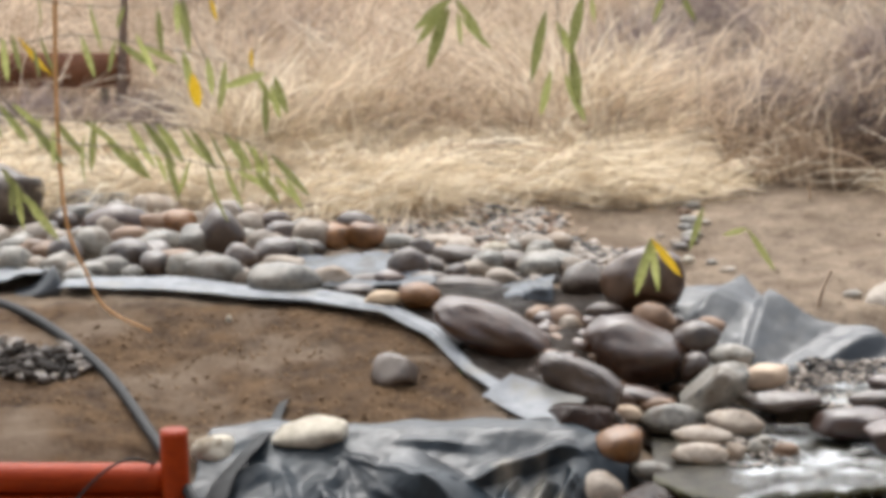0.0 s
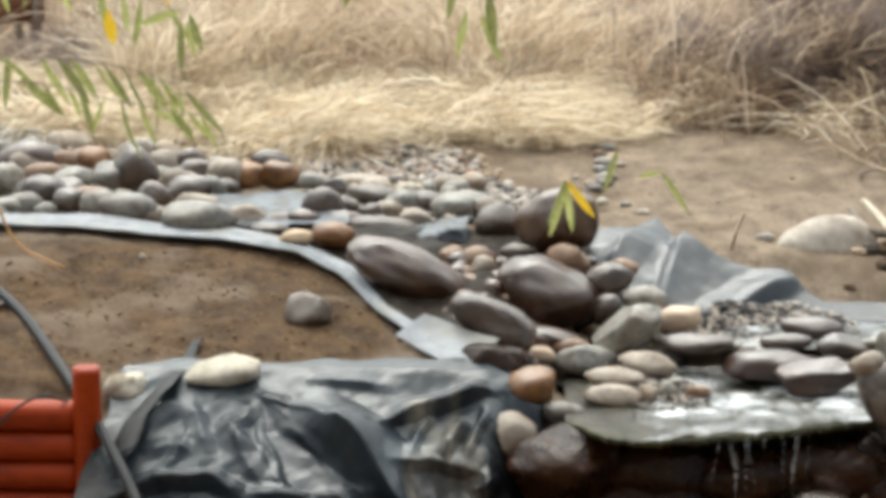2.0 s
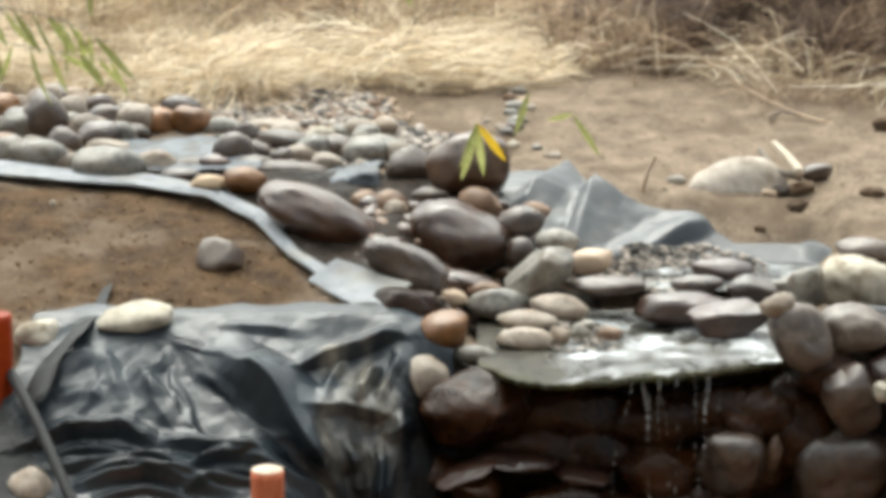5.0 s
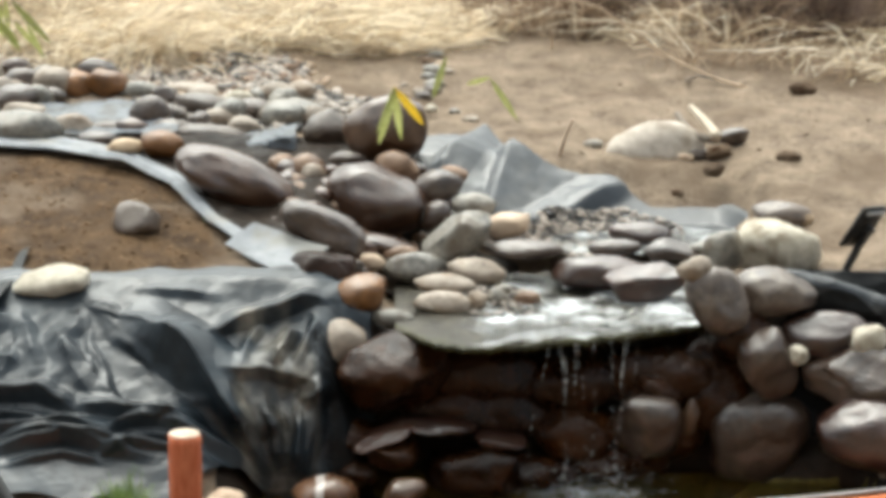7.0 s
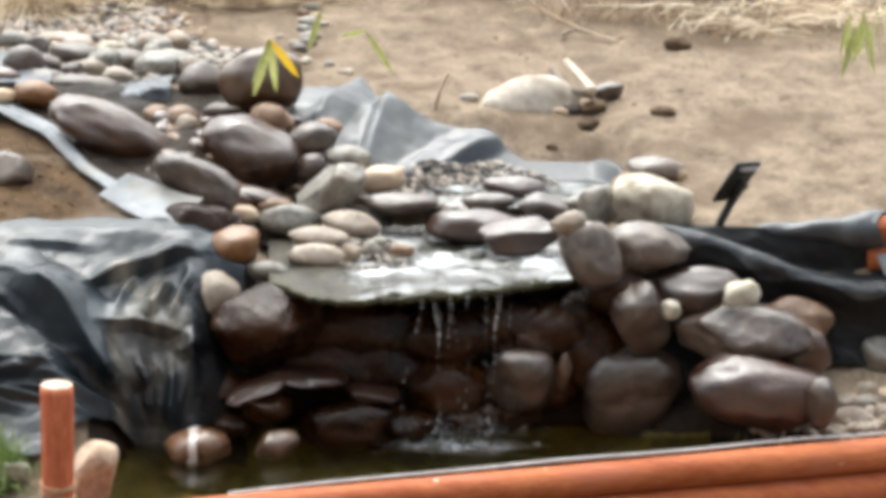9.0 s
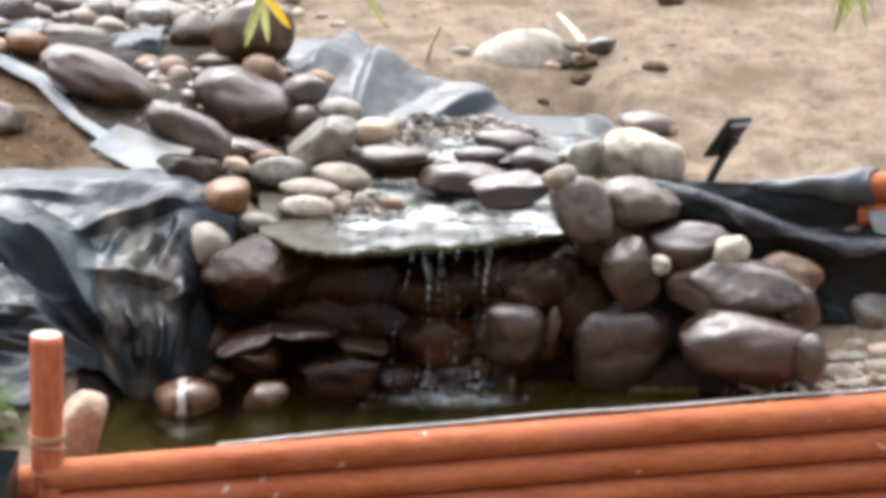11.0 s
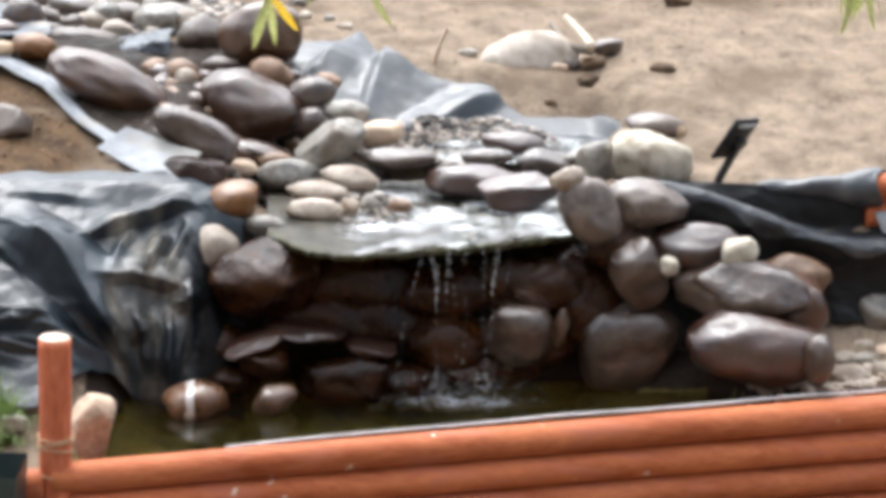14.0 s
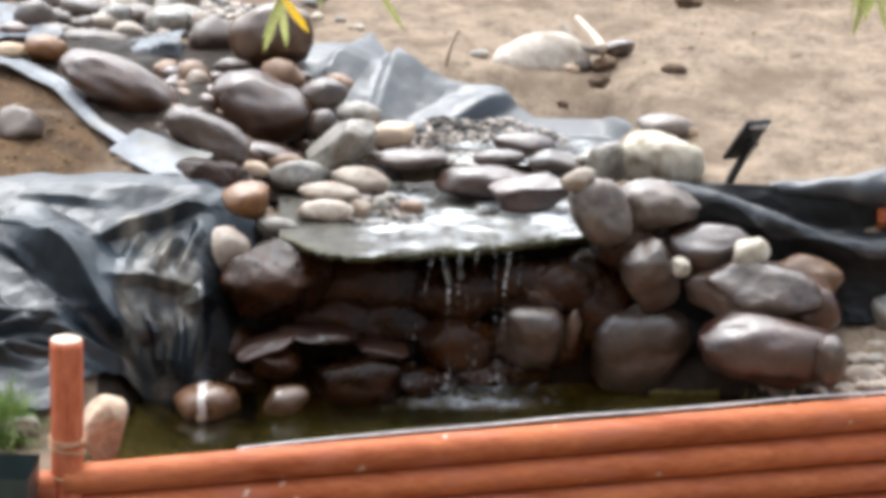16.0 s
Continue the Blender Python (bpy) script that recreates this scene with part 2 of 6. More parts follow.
DRY_STEM = surface("dry_tawny_stem", (0.36, 0.27, 0.19), (0.66, 0.53, 0.40), 8, 0.85, 0.2, 50, 0.1)
ORANGE_TWIG = surface("orange_willow_twig", (0.60, 0.33, 0.15), (0.85, 0.52, 0.28), 10, 0.6, 0, 50, 0.1)
LEAF = surface("green_willow_leaf", (0.20, 0.22, 0.068), (0.47, 0.48, 0.225), 12, 0.5, 0, 60, 0.35, thin=0.5)
LEAF_YELLOW = surface("yellow_willow_leaf", (0.60, 0.38, 0.05), (0.80, 0.58, 0.13), 12, 0.5, 0, 60, 0.1, thin=0.4)
PLANT = surface("fresh_green_plant", (0.10, 0.17, 0.05), (0.27, 0.36, 0.13), 12, 0.5, 0, 60, 0.2, thin=0.3)
PEBBLE = surface("mixed_pebbles", (0.028, 0.023, 0.019), (0.40, 0.345, 0.295), 14, 0.45, 0.1, 30, 0, island=0.75)
PLASTIC = surface("dark_green_plastic", (0.018, 0.028, 0.028), (0.04, 0.055, 0.053), 5, 0.4, 0.05, 50, 0)
SOLAR = surface("dark_solar_glass", (0.008, 0.009, 0.012), (0.02, 0.022, 0.03), 5, 0.15, 0, 50, 0, spec=0.7)
DEAD_LEAF = surface("wet_dead_leaves", (0.012, 0.013, 0.008), (0.12, 0.115, 0.085), 12, 0.5, 0, 30, 0, island=0.7)
TWINE = surface("natural_twine", (0.35, 0.22, 0.13), (0.55, 0.38, 0.25), 30, 0.9, 0.4, 90, 0)


def water_material(name, tint, rough, scale, strength, distance, foam_and_sheen=0.0):
    """Clear water with ripples; the last share adds white patches: broken water in falls, painted sky sheen on films.
    """
    m = bpy.data.materials.new(name)
    m.use_nodes = True
    nt = m.node_tree
    bs = nt.nodes["Principled BSDF"]
    bs.inputs["Base Color"].default_value = (*tint, 1)
    bs.inputs["Roughness"].default_value = rough
    bs.inputs["IOR"].default_value = 1.33
    bs.inputs["Transmission Weight"].default_value = 1.0
    co = nt.nodes.new("ShaderNodeTexCoord")
    no = nt.nodes.new("ShaderNodeTexNoise")
    no.inputs["Scale"].default_value, no.inputs["Detail"].default_value = scale, 4
    nt.links.new(co.outputs["Object"], no.inputs["Vector"])
    bp = nt.nodes.new("ShaderNodeBump")
    bp.inputs["Strength"].default_value, bp.inputs["Distance"].default_value = strength, distance
    nt.links.new(no.outputs[0], bp.inputs["Height"])
    nt.links.new(bp.outputs[0], bs.inputs["Normal"])
    if foam_and_sheen:
        n2 = nt.nodes.new("ShaderNodeTexNoise")
        n2.inputs["Scale"].default_value, n2.inputs["Detail"].default_value = 7, 3
        nt.links.new(co.outputs["Object"], n2.inputs["Vector"])
        ra = nt.nodes.new("ShaderNodeValToRGB")
        ra.color_ramp.elements[0].position, ra.color_ramp.elements[1].position = 1.0 - foam_and_sheen, 1.42 - foam_and_sheen
        nt.links.new(n2.outputs[0], ra.inputs[0])
        white = nt.nodes.new("ShaderNodeBsdfDiffuse")
        white.inputs[0].default_value = (0.8, 0.82, 0.82, 1)
        mix = nt.nodes.new("ShaderNodeMixShader")
        nt.links.new(ra.outputs[0], mix.inputs[0])
        nt.links.new(bs.outputs[0], mix.inputs[1])
        nt.links.new(white.outputs[0], mix.inputs[2])
        nt.links.new(mix.outputs[0], nt.nodes["Material Output"].inputs[0])
    return m


POND = water_material("pond_water", (0.80, 0.80, 0.55), 0.03, 9, 0.35, 0.02)
# white patches here paint the sky's reflection on slab and pool
FILM = water_material("running_water", (0.9, 0.93, 0.9), 0.10, 11, 0.8, 0.05, foam_and_sheen=0.572)
FALL = water_material("falling_water", (0.95, 0.97, 0.97), 0.05, 40, 0.5, 0.01, foam_and_sheen=0.58)


# ---- builders ----
def link(name, verts, faces, mat, parent=None, smooth=True, label=""):
    me = bpy.data.meshes.new(name)
    me.from_pydata([tuple(v) for v in verts], [], faces)
    me.materials.append(mat)
    if smooth:
        me.polygons.foreach_set("use_smooth", [True] * len(me.polygons))
    me.update()
    ob = new(name, me)
    ob.parent = parent
    return tagged(ob, label)


def part(name, bm, mat, parent=None, label="", smooth=True):
    me = bpy.data.meshes.new(name)
    bm.to_mesh(me)
    bm.free()
    me.materials.append(mat)
    if smooth:
        me.polygons.foreach_set("use_smooth", [True] * len(me.polygons))
    ob = new(name, me)
    ob.parent = parent
    return tagged(ob, label)


def empty(name, x, y, z, label, category, group="", kind=""):
    ob = new(name)
    ob.location = (x, y, z)
    return tagged(ob, label, category, group, kind)


def smooth01(a, b, v):
    t = np.clip((v - a) / (b - a), 0, 1)
    return t * t * (3 - 2 * t)


def ground_height(x, y):
    """Terraced bank: pond basin in front, stepped stream in the middle, rising field behind."""
    ys = [-1.5, -0.8, 0.28, 1.7, 3.5, 14, 60, 400]
    left = np.interp(y, ys, [0, 0, 0.70, 0.95, 1.1, 1.72, 6, 40])
    mid = np.interp(y, [-1.5, 0.02, 0.22, 1.15, 1.7, 3.5, 14, 60, 400], [-0.3, -0.3, 0.50, 0.56, 0.9, 1.1, 1.72, 6, 40])
    right = np.interp(y, [-1.5, -0.6, -0.3, 0.2, 0.36, 1.7, 3.5, 14, 60, 400], [-0.3, -0.3, 0.0, 0.2, 0.72, 0.95, 1.1, 1.72, 6, 40])
    step = 0.14 * smooth01(0.98, 1.1, y)
    a, b = smooth01(-0.25, 0.15, x), smooth01(1.35, 1.6, x - step)
    z = left * (1 - a) + mid * a
    z = z * (1 - b) + right * b
    edge = -1.13 + 0.264 * (x + 0.61)
    c = smooth01(edge + 0.12, edge + 0.02, y)
    p = smooth01(-0.78, -0.2, x) * smooth01(edge - 0.05, edge + 0.1, y) * (1 - smooth01(-0.4, -0.2, y - 0.17 * (1 - smooth01(1.9, 2.1, x))))
    z = z * (1 - p) + np.minimum(z, -0.3) * p
    # the bank is cut away in front of the side fence
    d = smooth01(-1.80, -1.90, x) * smooth01(0.06, -0.04, y)
    z = z * (1 - d) + np.minimum(z, 0.02) * d
    return z * (1 - c) - 0.55 * c


def wave(x, y, z=0.0, s=1.0):
    return noise.noise((x * s, y * s, z))


def bumps(x, y):
    return 0.035 * wave(x, y, 3, 1.3) + 0.022 * wave(x, y, 7, 5) + 0.012 * wave(x, y, 9, 17)


def gz(x, y):
    return float(ground_height(x, y)) + bumps(x, y)


def sheet_base(x, y):
    """What a laid film follows: the ground without its small bumps, just clear of them."""
    return float(ground_height(x, y)) + 0.035 * wave(x, y, 3, 1.3) + 0.022


def cover(ob, name, share):
    """How far a second surface (damp, mud) covers the first, point by point."""
    values = [min(1.0, max(0.0, share(v.co.x, v.co.y))) for v in ob.data.vertices]
    ob.data.attributes.new(name, "FLOAT", "POINT").data.foreach_set("value", values)


def grid_sheet(name, us, vs, point, mat, thick=0.0, parent=None):
    """A sheet over two ranges of parameters; point(u, v) gives the place."""
    verts = [point(u, v) for v in vs for u in us]
    n = len(us)
    faces = [(j * n + i, j * n + i + 1, (j + 1) * n + i + 1, (j + 1) * n + i) for j in range(len(vs) - 1) for i in range(n - 1)]
    ob = link(name, verts, faces, mat, parent)
    if thick:
        mod = ob.modifiers.new("thickness", "SOLIDIFY")
        mod.thickness, mod.offset = thick, 0
    return ob


def tube(name, points, radius, mat, parent=None, label="", sides=8, taper=1.0, steps=6):
    """A round rod along a smooth line through the points."""
    pts = [Vector(p) for p in points]
    line = []
    for i in range(len(pts) - 1):
        p0, p1, p2, p3 = pts[max(i - 1, 0)], pts[i], pts[i + 1], pts[min(i + 2, len(pts) - 1)]
        for k in range(steps):
            t = k / steps
            line.append(0.5 * ((2 * p1) + (p2 - p0) * t + (2 * p0 - 5 * p1 + 4 * p2 - p3) * t * t + (3 * p1 - p0 - 3 * p2 + p3) * t ** 3))
    line.append(pts[-1])
    verts, faces = [], []
    for i, p in enumerate(line):
        d = (line[min(i + 1, len(line) - 1)] - line[max(i - 1, 0)]).normalized()
        side = d.cross(Vector((0.31, 0.17, 0.93)))
        side = side.normalized() if side.length > 1e-4 else Vector((1, 0, 0))
        up = side.cross(d)
        r = radius * (1 + (taper - 1) * i / max(1, len(line) - 1))
        for k in range(sides):
            a = 2 * math.pi * k / sides
            verts.append(p + r * (math.cos(a) * side + math.sin(a) * up))
        if i:
            b = i * sides
            faces += [(b - sides + k, b - sides + (k + 1) % sides, b + (k + 1) % sides, b + k) for k in range(sides)]
    faces += [tuple(range(sides))[::-1], tuple(range(len(verts) - sides, len(verts)))]
    return link(name, verts, faces, mat, parent, True, label)


ROCK_COUNT = [0]


def stone(name, x, y, z, a, b, c, lean, mat, label, category, rough, boxy, level, group, cuts=None):
    """A water-worn stone: a ball squared a little, cut by a few worn planes, dented by noise, drawn out to three half-axes and leaned."""
    ROCK_COUNT[0] += 1
    k = ROCK_COUNT[0] * 7.31
    r = random.Random(ROCK_COUNT[0])
    planes = []
    for _ in range(4 + int(boxy * 16) if cuts is None else cuts):
        planes.append((Vector((r.gauss(0, 1), r.gauss(0, 1), r.gauss(0, 1))).normalized(), r.uniform(0.66, 0.9) if boxy > 0.2 else r.uniform(0.70, 0.93)))
    hard = 0.92 if boxy > 0.2 else 0.78
    bm = bmesh.new()
    bmesh.ops.create_icosphere(bm, subdivisions=level, radius=1)
    e = 2.0 + 2.0 * boxy
    for v in bm.verts:
        p = v.co.normalized()
        q = p / (abs(p.x) ** e + abs(p.y) ** e + abs(p.z) ** e) ** (1 / e)
        for n, d in planes:
            over = q.dot(n) - d
            if over > 0:
                q -= n * over * hard
        v.co = q * (1 + rough * noise.noise(p * 1.1 + Vector((k, 0, 0))) + rough * 0.5 * noise.noise(p * 2.6 + Vector((0, k, 0)))
                    + rough * (0.12 + 0.4 * min(boxy, 0.9)) * noise.noise(p * 6 + Vector((0, 0, k))))
    lo = [min(v.co[i] for v in bm.verts) for i in range(3)]
    hi = [max(v.co[i] for v in bm.verts) for i in range(3)]
    turn = Matrix.Rotation(radians(lean), 3, "Y")
    half = (a * 1.03, b, c * 1.03)
    for v in bm.verts:
        v.co = turn @ Vector([((v.co[i] - lo[i]) / (hi[i] - lo[i]) * 2 - 1) * half[i] for i in range(3)])
    ob = part(name, bm, mat)
    ob.location = (x, y, z)
    return tagged(ob, label, category, group)


def boulder(x, y, z, a, b, c, lean, mat, label, boxy=0.12, cuts=None):
    return stone("boulder", x, y, z, a, b, c, lean, mat, label, "boulder", 0.13 if cuts is None else 0.09, boxy, 4, "boulders of the waterfall", cuts)


def cobble(x, y, z, a, b, c, lean, mat, label, boxy=0.06, cuts=None):
    if "in the bank pile" in label:
        z, c = z + 0.06 * c, c * 1.16
    return stone("cobble", x, y, z, a, b, c, lean, mat, label, "stone", 0.15, boxy, 3, "stones on bare earth" if "earth" in label else "river stones", cuts)


# ---- ground ----
def spaced(dense_a, dense_b, step, far):
    mid = list(np.arange(dense_a, dense_b, step))
    out, d = [], step
    p = dense_b
    while p < far:
        out.append(p)
        d *= 1.16
        p += d
    left, d, p = [], step, dense_a
    while p > -far:
        d *= 1.16
        p -= d
        left.append(p)
    return left[::-1] + mid + out


XS, YS = spaced(-2.6, 3.0, 0.028, 400), spaced(-1.4, 5.0, 0.028, 400)
ground = grid_sheet("ground", XS, YS, lambda x, y: (x, y, gz(x, y)), EARTH)
ground.data.materials.append(DAMP_EARTH)
ground.data.materials.append(MUD_AND_GAP_SHADE)
ground.data.materials.append(ALGAE)
ground.data.materials.append(DIM_GROUND)
for f in ground.data.polygons:
    cx, cy, _ = f.center
    # unseen ground towards the viewer: shade put in by a darker soil colour
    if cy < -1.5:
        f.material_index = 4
    # basin wall behind the stones: dark colour paints the shaded gaps
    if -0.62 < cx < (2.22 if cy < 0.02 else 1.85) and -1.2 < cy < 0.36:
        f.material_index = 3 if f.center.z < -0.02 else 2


def dampness(x, y):
    inside = min(x + 3.2, -0.52 - 0.22 * (y - 0.5) - x, y - 0.05, 1.75 - y) + 0.10 * wave(x, y, 12, 3) + 0.06 * wave(x, y, 15, 9)
    return (inside + 0.03) / 0.12 + 0.3 * wave(x, y, 17, 14)


cover(ground, "damp", dampness)
tagged(ground, "bare tan earth bank with damp crumbly patches", "ground", kind="structure")

# unseen wall added behind the viewer to keep low sky light off the stones
sky_block = bmesh.new()
bmesh.ops.create_cube(sky_block, size=1, matrix=Matrix.Translation((0, -13.2, 4.0)) @ Matrix.Diagonal((24, 0.3, 9.2, 1)))
tagged(part("house_wall", sky_block, BARK, smooth=False), "unseen plain wall added to block low sky light", "wall", kind="structure")

# ---- water ----
pond = grid_sheet("pond_water", np.linspace(-0.75, 2.9, 90), np.linspace(-1.2, 0.2, 40),
                  lambda x, y: (x, max(y, -1.09 + 0.264 * (x + 0.61)), 0.004 * wave(x, y, 1, 6)), POND)
tagged(pond, "still dark olive pond water with ripples", "water", kind="structure")

# ---- stones ----
boulder(-0.585, 1.200, 0.943, 0.277, 0.152, 0.108, 22.0, WET_BROWN, "large smooth wet grey-brown oval boulder beside the stream")
boulder(0.007, 1.200, 0.838, 0.224, 0.169, 0.147, 24.0, WET_BROWN, "large smooth wet dark brown boulder in the cascade", 0.18)
boulder(-0.215, 0.680, 0.854, 0.187, 0.103, 0.090, 28.0, WET_GREY, "long wet grey-brown boulder above the plastic flap")
boulder(0.052, 1.620, 1.074, 0.185, 0.157, 0.147, -8.0, WET_TAWNY, "tall rounded dark brown boulder at the cascade head")
boulder(0.352, 0.850, 0.773, 0.162, 0.094, 0.082, -38.0, GREY, "grey wedge-shaped flat stone leaning in the cascade", 0.35)
boulder(0.038, 0.900, 0.716, 0.131, 0.072, 0.052, 12.0, WET_BROWN, "flat wet brown stone under the boulders")
cobble(-0.348, 1.100, 0.835, 0.056, 0.047, 0.047, 0.0, BROWN, "small brown stone between boulders")
cobble(-0.193, 1.300, 0.874, 0.049, 0.042, 0.048, 0.0, WET_BROWN, "wet brown stone between boulders")
cobble(-0.057, 0.850, 0.724, 0.083, 0.046, 0.039, 10.0, WET_BROWN, "flat wet brown stone at the cascade foot")
cobble(0.109, 0.850, 0.699, 0.083, 0.046, 0.039, 0.0, BROWN, "flat brown stone at the cascade foot")
cobble(-0.291, 1.700, 0.925, 0.075, 0.061, 0.053, 0.0, WET_DARK_SHADED, "dark wet stone at the stream lip")
cobble(-0.933, 1.600, 1.009, 0.093, 0.069, 0.060, 5.0, ORANGE, "rusty orange river cobble on the stream bank")
cobble(-1.097, 1.620, 0.992, 0.083, 0.046, 0.036, 0.0, TAN, "flat tan river stone on the stream bank")
cobble(-0.114, 1.500, 0.968, 0.084, 0.046, 0.033, 0.0, GREYBROWN, "flat wet greenish dark stone in the cascade")
cobble(0.104, 1.420, 0.945, 0.099, 0.079, 0.069, 15.0, BROWN, "rounded brown river stone in the cascade")
cobble(-0.294, 1.450, 0.928, 0.079, 0.067, 0.070, 0.0, BROWN, "rounded wet reddish brown stone in the cascade")
cobble(-0.315, 1.250, 0.854, 0.066, 0.056, 0.067, 0.0, BROWN, "wet reddish brown stone between boulders")
cobble(0.272, 1.300, 0.887, 0.113, 0.084, 0.073, -10.0, WET_GREY, "rounded wet grey stone in the cascade")
cobble(0.347, 1.380, 0.919, 0.062, 0.046, 0.040, 10.0, BROWN, "small brown river stone in the cascade")
cobble(0.433, 1.200, 0.825, 0.095, 0.067, 0.059, 4.0, GREY, "rounded grey river stone with a pale top")
cobble(0.269, 1.120, 0.795, 0.070, 0.060, 0.066, -30.0, WET_GREY, "small dark blue-grey wet stone")
cobble(0.572, 1.120, 0.755, 0.097, 0.063, 0.055, -6.0, PINK, "smooth pale pinkish tan river stone")
cobble(0.174, 0.720, 0.674, 0.132, 0.075, 0.066, 0.0, GREY, "large rough grey river stone at the slab edge")
cobble(0.425, 0.660, 0.675, 0.120, 0.066, 0.056, 8.0, TANGREY, "rounded tan-grey river stone on the slab")
cobble(0.290, 0.500, 0.665, 0.125, 0.069, 0.041, 3.0, TANGREY, "long pale tan river stone on the slab")
cobble(0.277, 0.330, 0.629, 0.117, 0.064, 0.048, 4.0, TANGREY, "oval pale tan river stone on the slab")
cobble(0.422, 0.340, 0.636, 0.041, 0.035, 0.040, 0.0, TANGREY, "small pale stone on the slab")
cobble(0.623, 0.420, 0.619, 0.055, 0.041, 0.036, -10.0, BROWN, "small brown stone on the wet slab")
cobble(0.502, 0.400, 0.639, 0.044, 0.037, 0.036, 0.0, GREY, "small grey stone on the slab")
cobble(0.535, 0.420, 0.662, 0.028, 0.024, 0.022, 0.0, GREY, "small grey stone on the slab")
cobble(-0.021, 0.800, 0.675, 0.073, 0.047, 0.041, 0.0, PINK, "small pale pinkish stone at the cascade foot")
cobble(-0.055, 0.300, 0.666, 0.110, 0.093, 0.086, -18.0, ORANGE, "rounded wet rusty brown stone at the slab edge")
boulder(-0.208, 0.430, 0.735, 0.138, 0.100, 0.078, 10.0, WET_DARK_SHADED, "angular wet black stone beneath the plastic flap", 0.4)
cobble(-0.037, 0.300, 0.600, 0.073, 0.053, 0.046, -10.0, TANGREY, "small tan-grey stone beside the slab")
cobble(0.086, 0.220, 0.594, 0.089, 0.049, 0.039, 4.0, GREY, "flat grey stone beside the slab")
cobble(-0.140, 0.120, 0.523, 0.111, 0.094, 0.092, -20.0, TANGREY, "rounded grey-tan stone beside the slab")
cobble(0.630, 0.800, 0.732, 0.161, 0.089, 0.039, 0.0, WET_GREY, "long flat dark wet stone at the pool edge")
cobble(1.136, 1.050, 0.742, 0.136, 0.075, 0.047, 3.0, WET_PURPLE, "flat purple-grey wet stone in the pool")
cobble(1.013, 0.860, 0.721, 0.110, 0.060, 0.040, 0.0, WET_GREY, "flat grey wet stone in the pool")
cobble(1.249, 0.780, 0.722, 0.114, 0.068, 0.059, 8.0, WET_GREY, "rounded grey wet stone in the pool")
cobble(0.943, 0.660, 0.671, 0.198, 0.109, 0.070, 3.0, WET_PURPLE, "long purple-brown wet stone at the back of the slab")
cobble(1.376, 0.800, 0.737, 0.074, 0.041, 0.029, 0.0, GREY, "flat light grey stone by the limestone block")
boulder(1.125, 0.480, 0.675, 0.177, 0.097, 0.070, -10.0, WET_PURPLE, "wedge-shaped dark grey stone on the slab", 0.35)
boulder(1.355, 0.000, 0.738, 0.148, 0.126, 0.112, 60.0, GREYBROWN, "upright grey-brown boulder beside the waterfall")
boulder(1.260, -0.030, 0.866, 0.071, 0.052, 0.045, -20.0, TANGREY, "small tan-grey stone balanced on a boulder")
boulder(1.589, 0.120, 0.720, 0.179, 0.120, 0.105, 3.0, GREYBROWN, "long smooth grey-brown boulder above the wall")
boulder(1.472, 0.050, 0.569, 0.113, 0.096, 0.099, 0.0, WET_DARK_SHADED, "dark wet stone beneath the upright boulder")
boulder(1.436, 0.500, 0.808, 0.086, 0.073, 0.087, 0.0, GREY, "rough grey stone beside the limestone block")
boulder(1.656, 0.500, 0.813, 0.170, 0.138, 0.121, 0.0, LIMESTONE, "large pale cream limestone block", 0.6, 5)
boulder(1.562, -0.020, 0.474, 0.116, 0.115, 0.152, -10.0, WET_GREY, "upright wet grey boulder in the pond wall", 0.3)
boulder(1.805, 0.070, 0.556, 0.200, 0.120, 0.102, 0.0, WET_PURPLE, "rounded wet dark grey boulder on the pond wall")
boulder(1.990, -0.050, 0.420, 0.292, 0.150, 0.124, 8.0, WET_GREY, "long craggy wet grey boulder in the pond wall", 0.35)
boulder(2.215, 0.010, 0.345, 0.130, 0.120, 0.115, 14.0, WET_BROWN, "dark grey rounded boulder in the pond wall")
boulder(2.221, 0.140, 0.432, 0.150, 0.091, 0.080, 12.0, BROWN, "tan-brown boulder at the back of the wall")
boulder(1.545, 0.040, 0.152, 0.202, 0.140, 0.180, 0.0, WET_GREY, "large wet purple-grey boulder standing in the pond", 0.7, 2)
boulder(2.023, -0.200, 0.228, 0.281, 0.155, 0.134, 10.0, WET_PURPLE, "long wet purple-brown boulder at the water's edge", 0.18)
# wall below the slab: near-black stone colour paints part of its shade
boulder(0.085, -0.020, 0.440, 0.215, 0.172, 0.148, -14.0, WET_DARK_SHADED, "dark angular wet boulder under the slab", 0.3)
boulder(0.418, 0.100, 0.397, 0.249, 0.137, 0.120, 0.0, WET_DARK_SHADED, "wet stone coloured dark for the shade under the slab")
boulder(0.328, 0.080, 0.266, 0.227, 0.137, 0.120, 0.0, WET_DARK_SHADED, "wet stone coloured dark for the shade under the slab")
boulder(0.533, 0.100, 0.260, 0.216, 0.137, 0.120, 5.0, WET_DARK_SHADED, "wet stone coloured dark for the shade under the slab")
boulder(0.804, 0.120, 0.349, 0.216, 0.150, 0.131, 0.0, WET_DARK_SHADED, "wet stone coloured dark for the shade behind the falling water")
boulder(0.826, 0.050, 0.157, 0.182, 0.155, 0.143, 0.0, WET_DARK_SHADED, "wet stone coloured dark for the shade behind the falling water")
boulder(1.210, 0.100, 0.390, 0.182, 0.138, 0.120, 0.0, WET_DARK_SHADED, "wet stone coloured dark for the shade under the slab")
boulder(1.368, 0.080, 0.314, 0.137, 0.116, 0.180, 0.0, WET_DARK_SHADED, "wet stone coloured dark for the shade beside the falls")
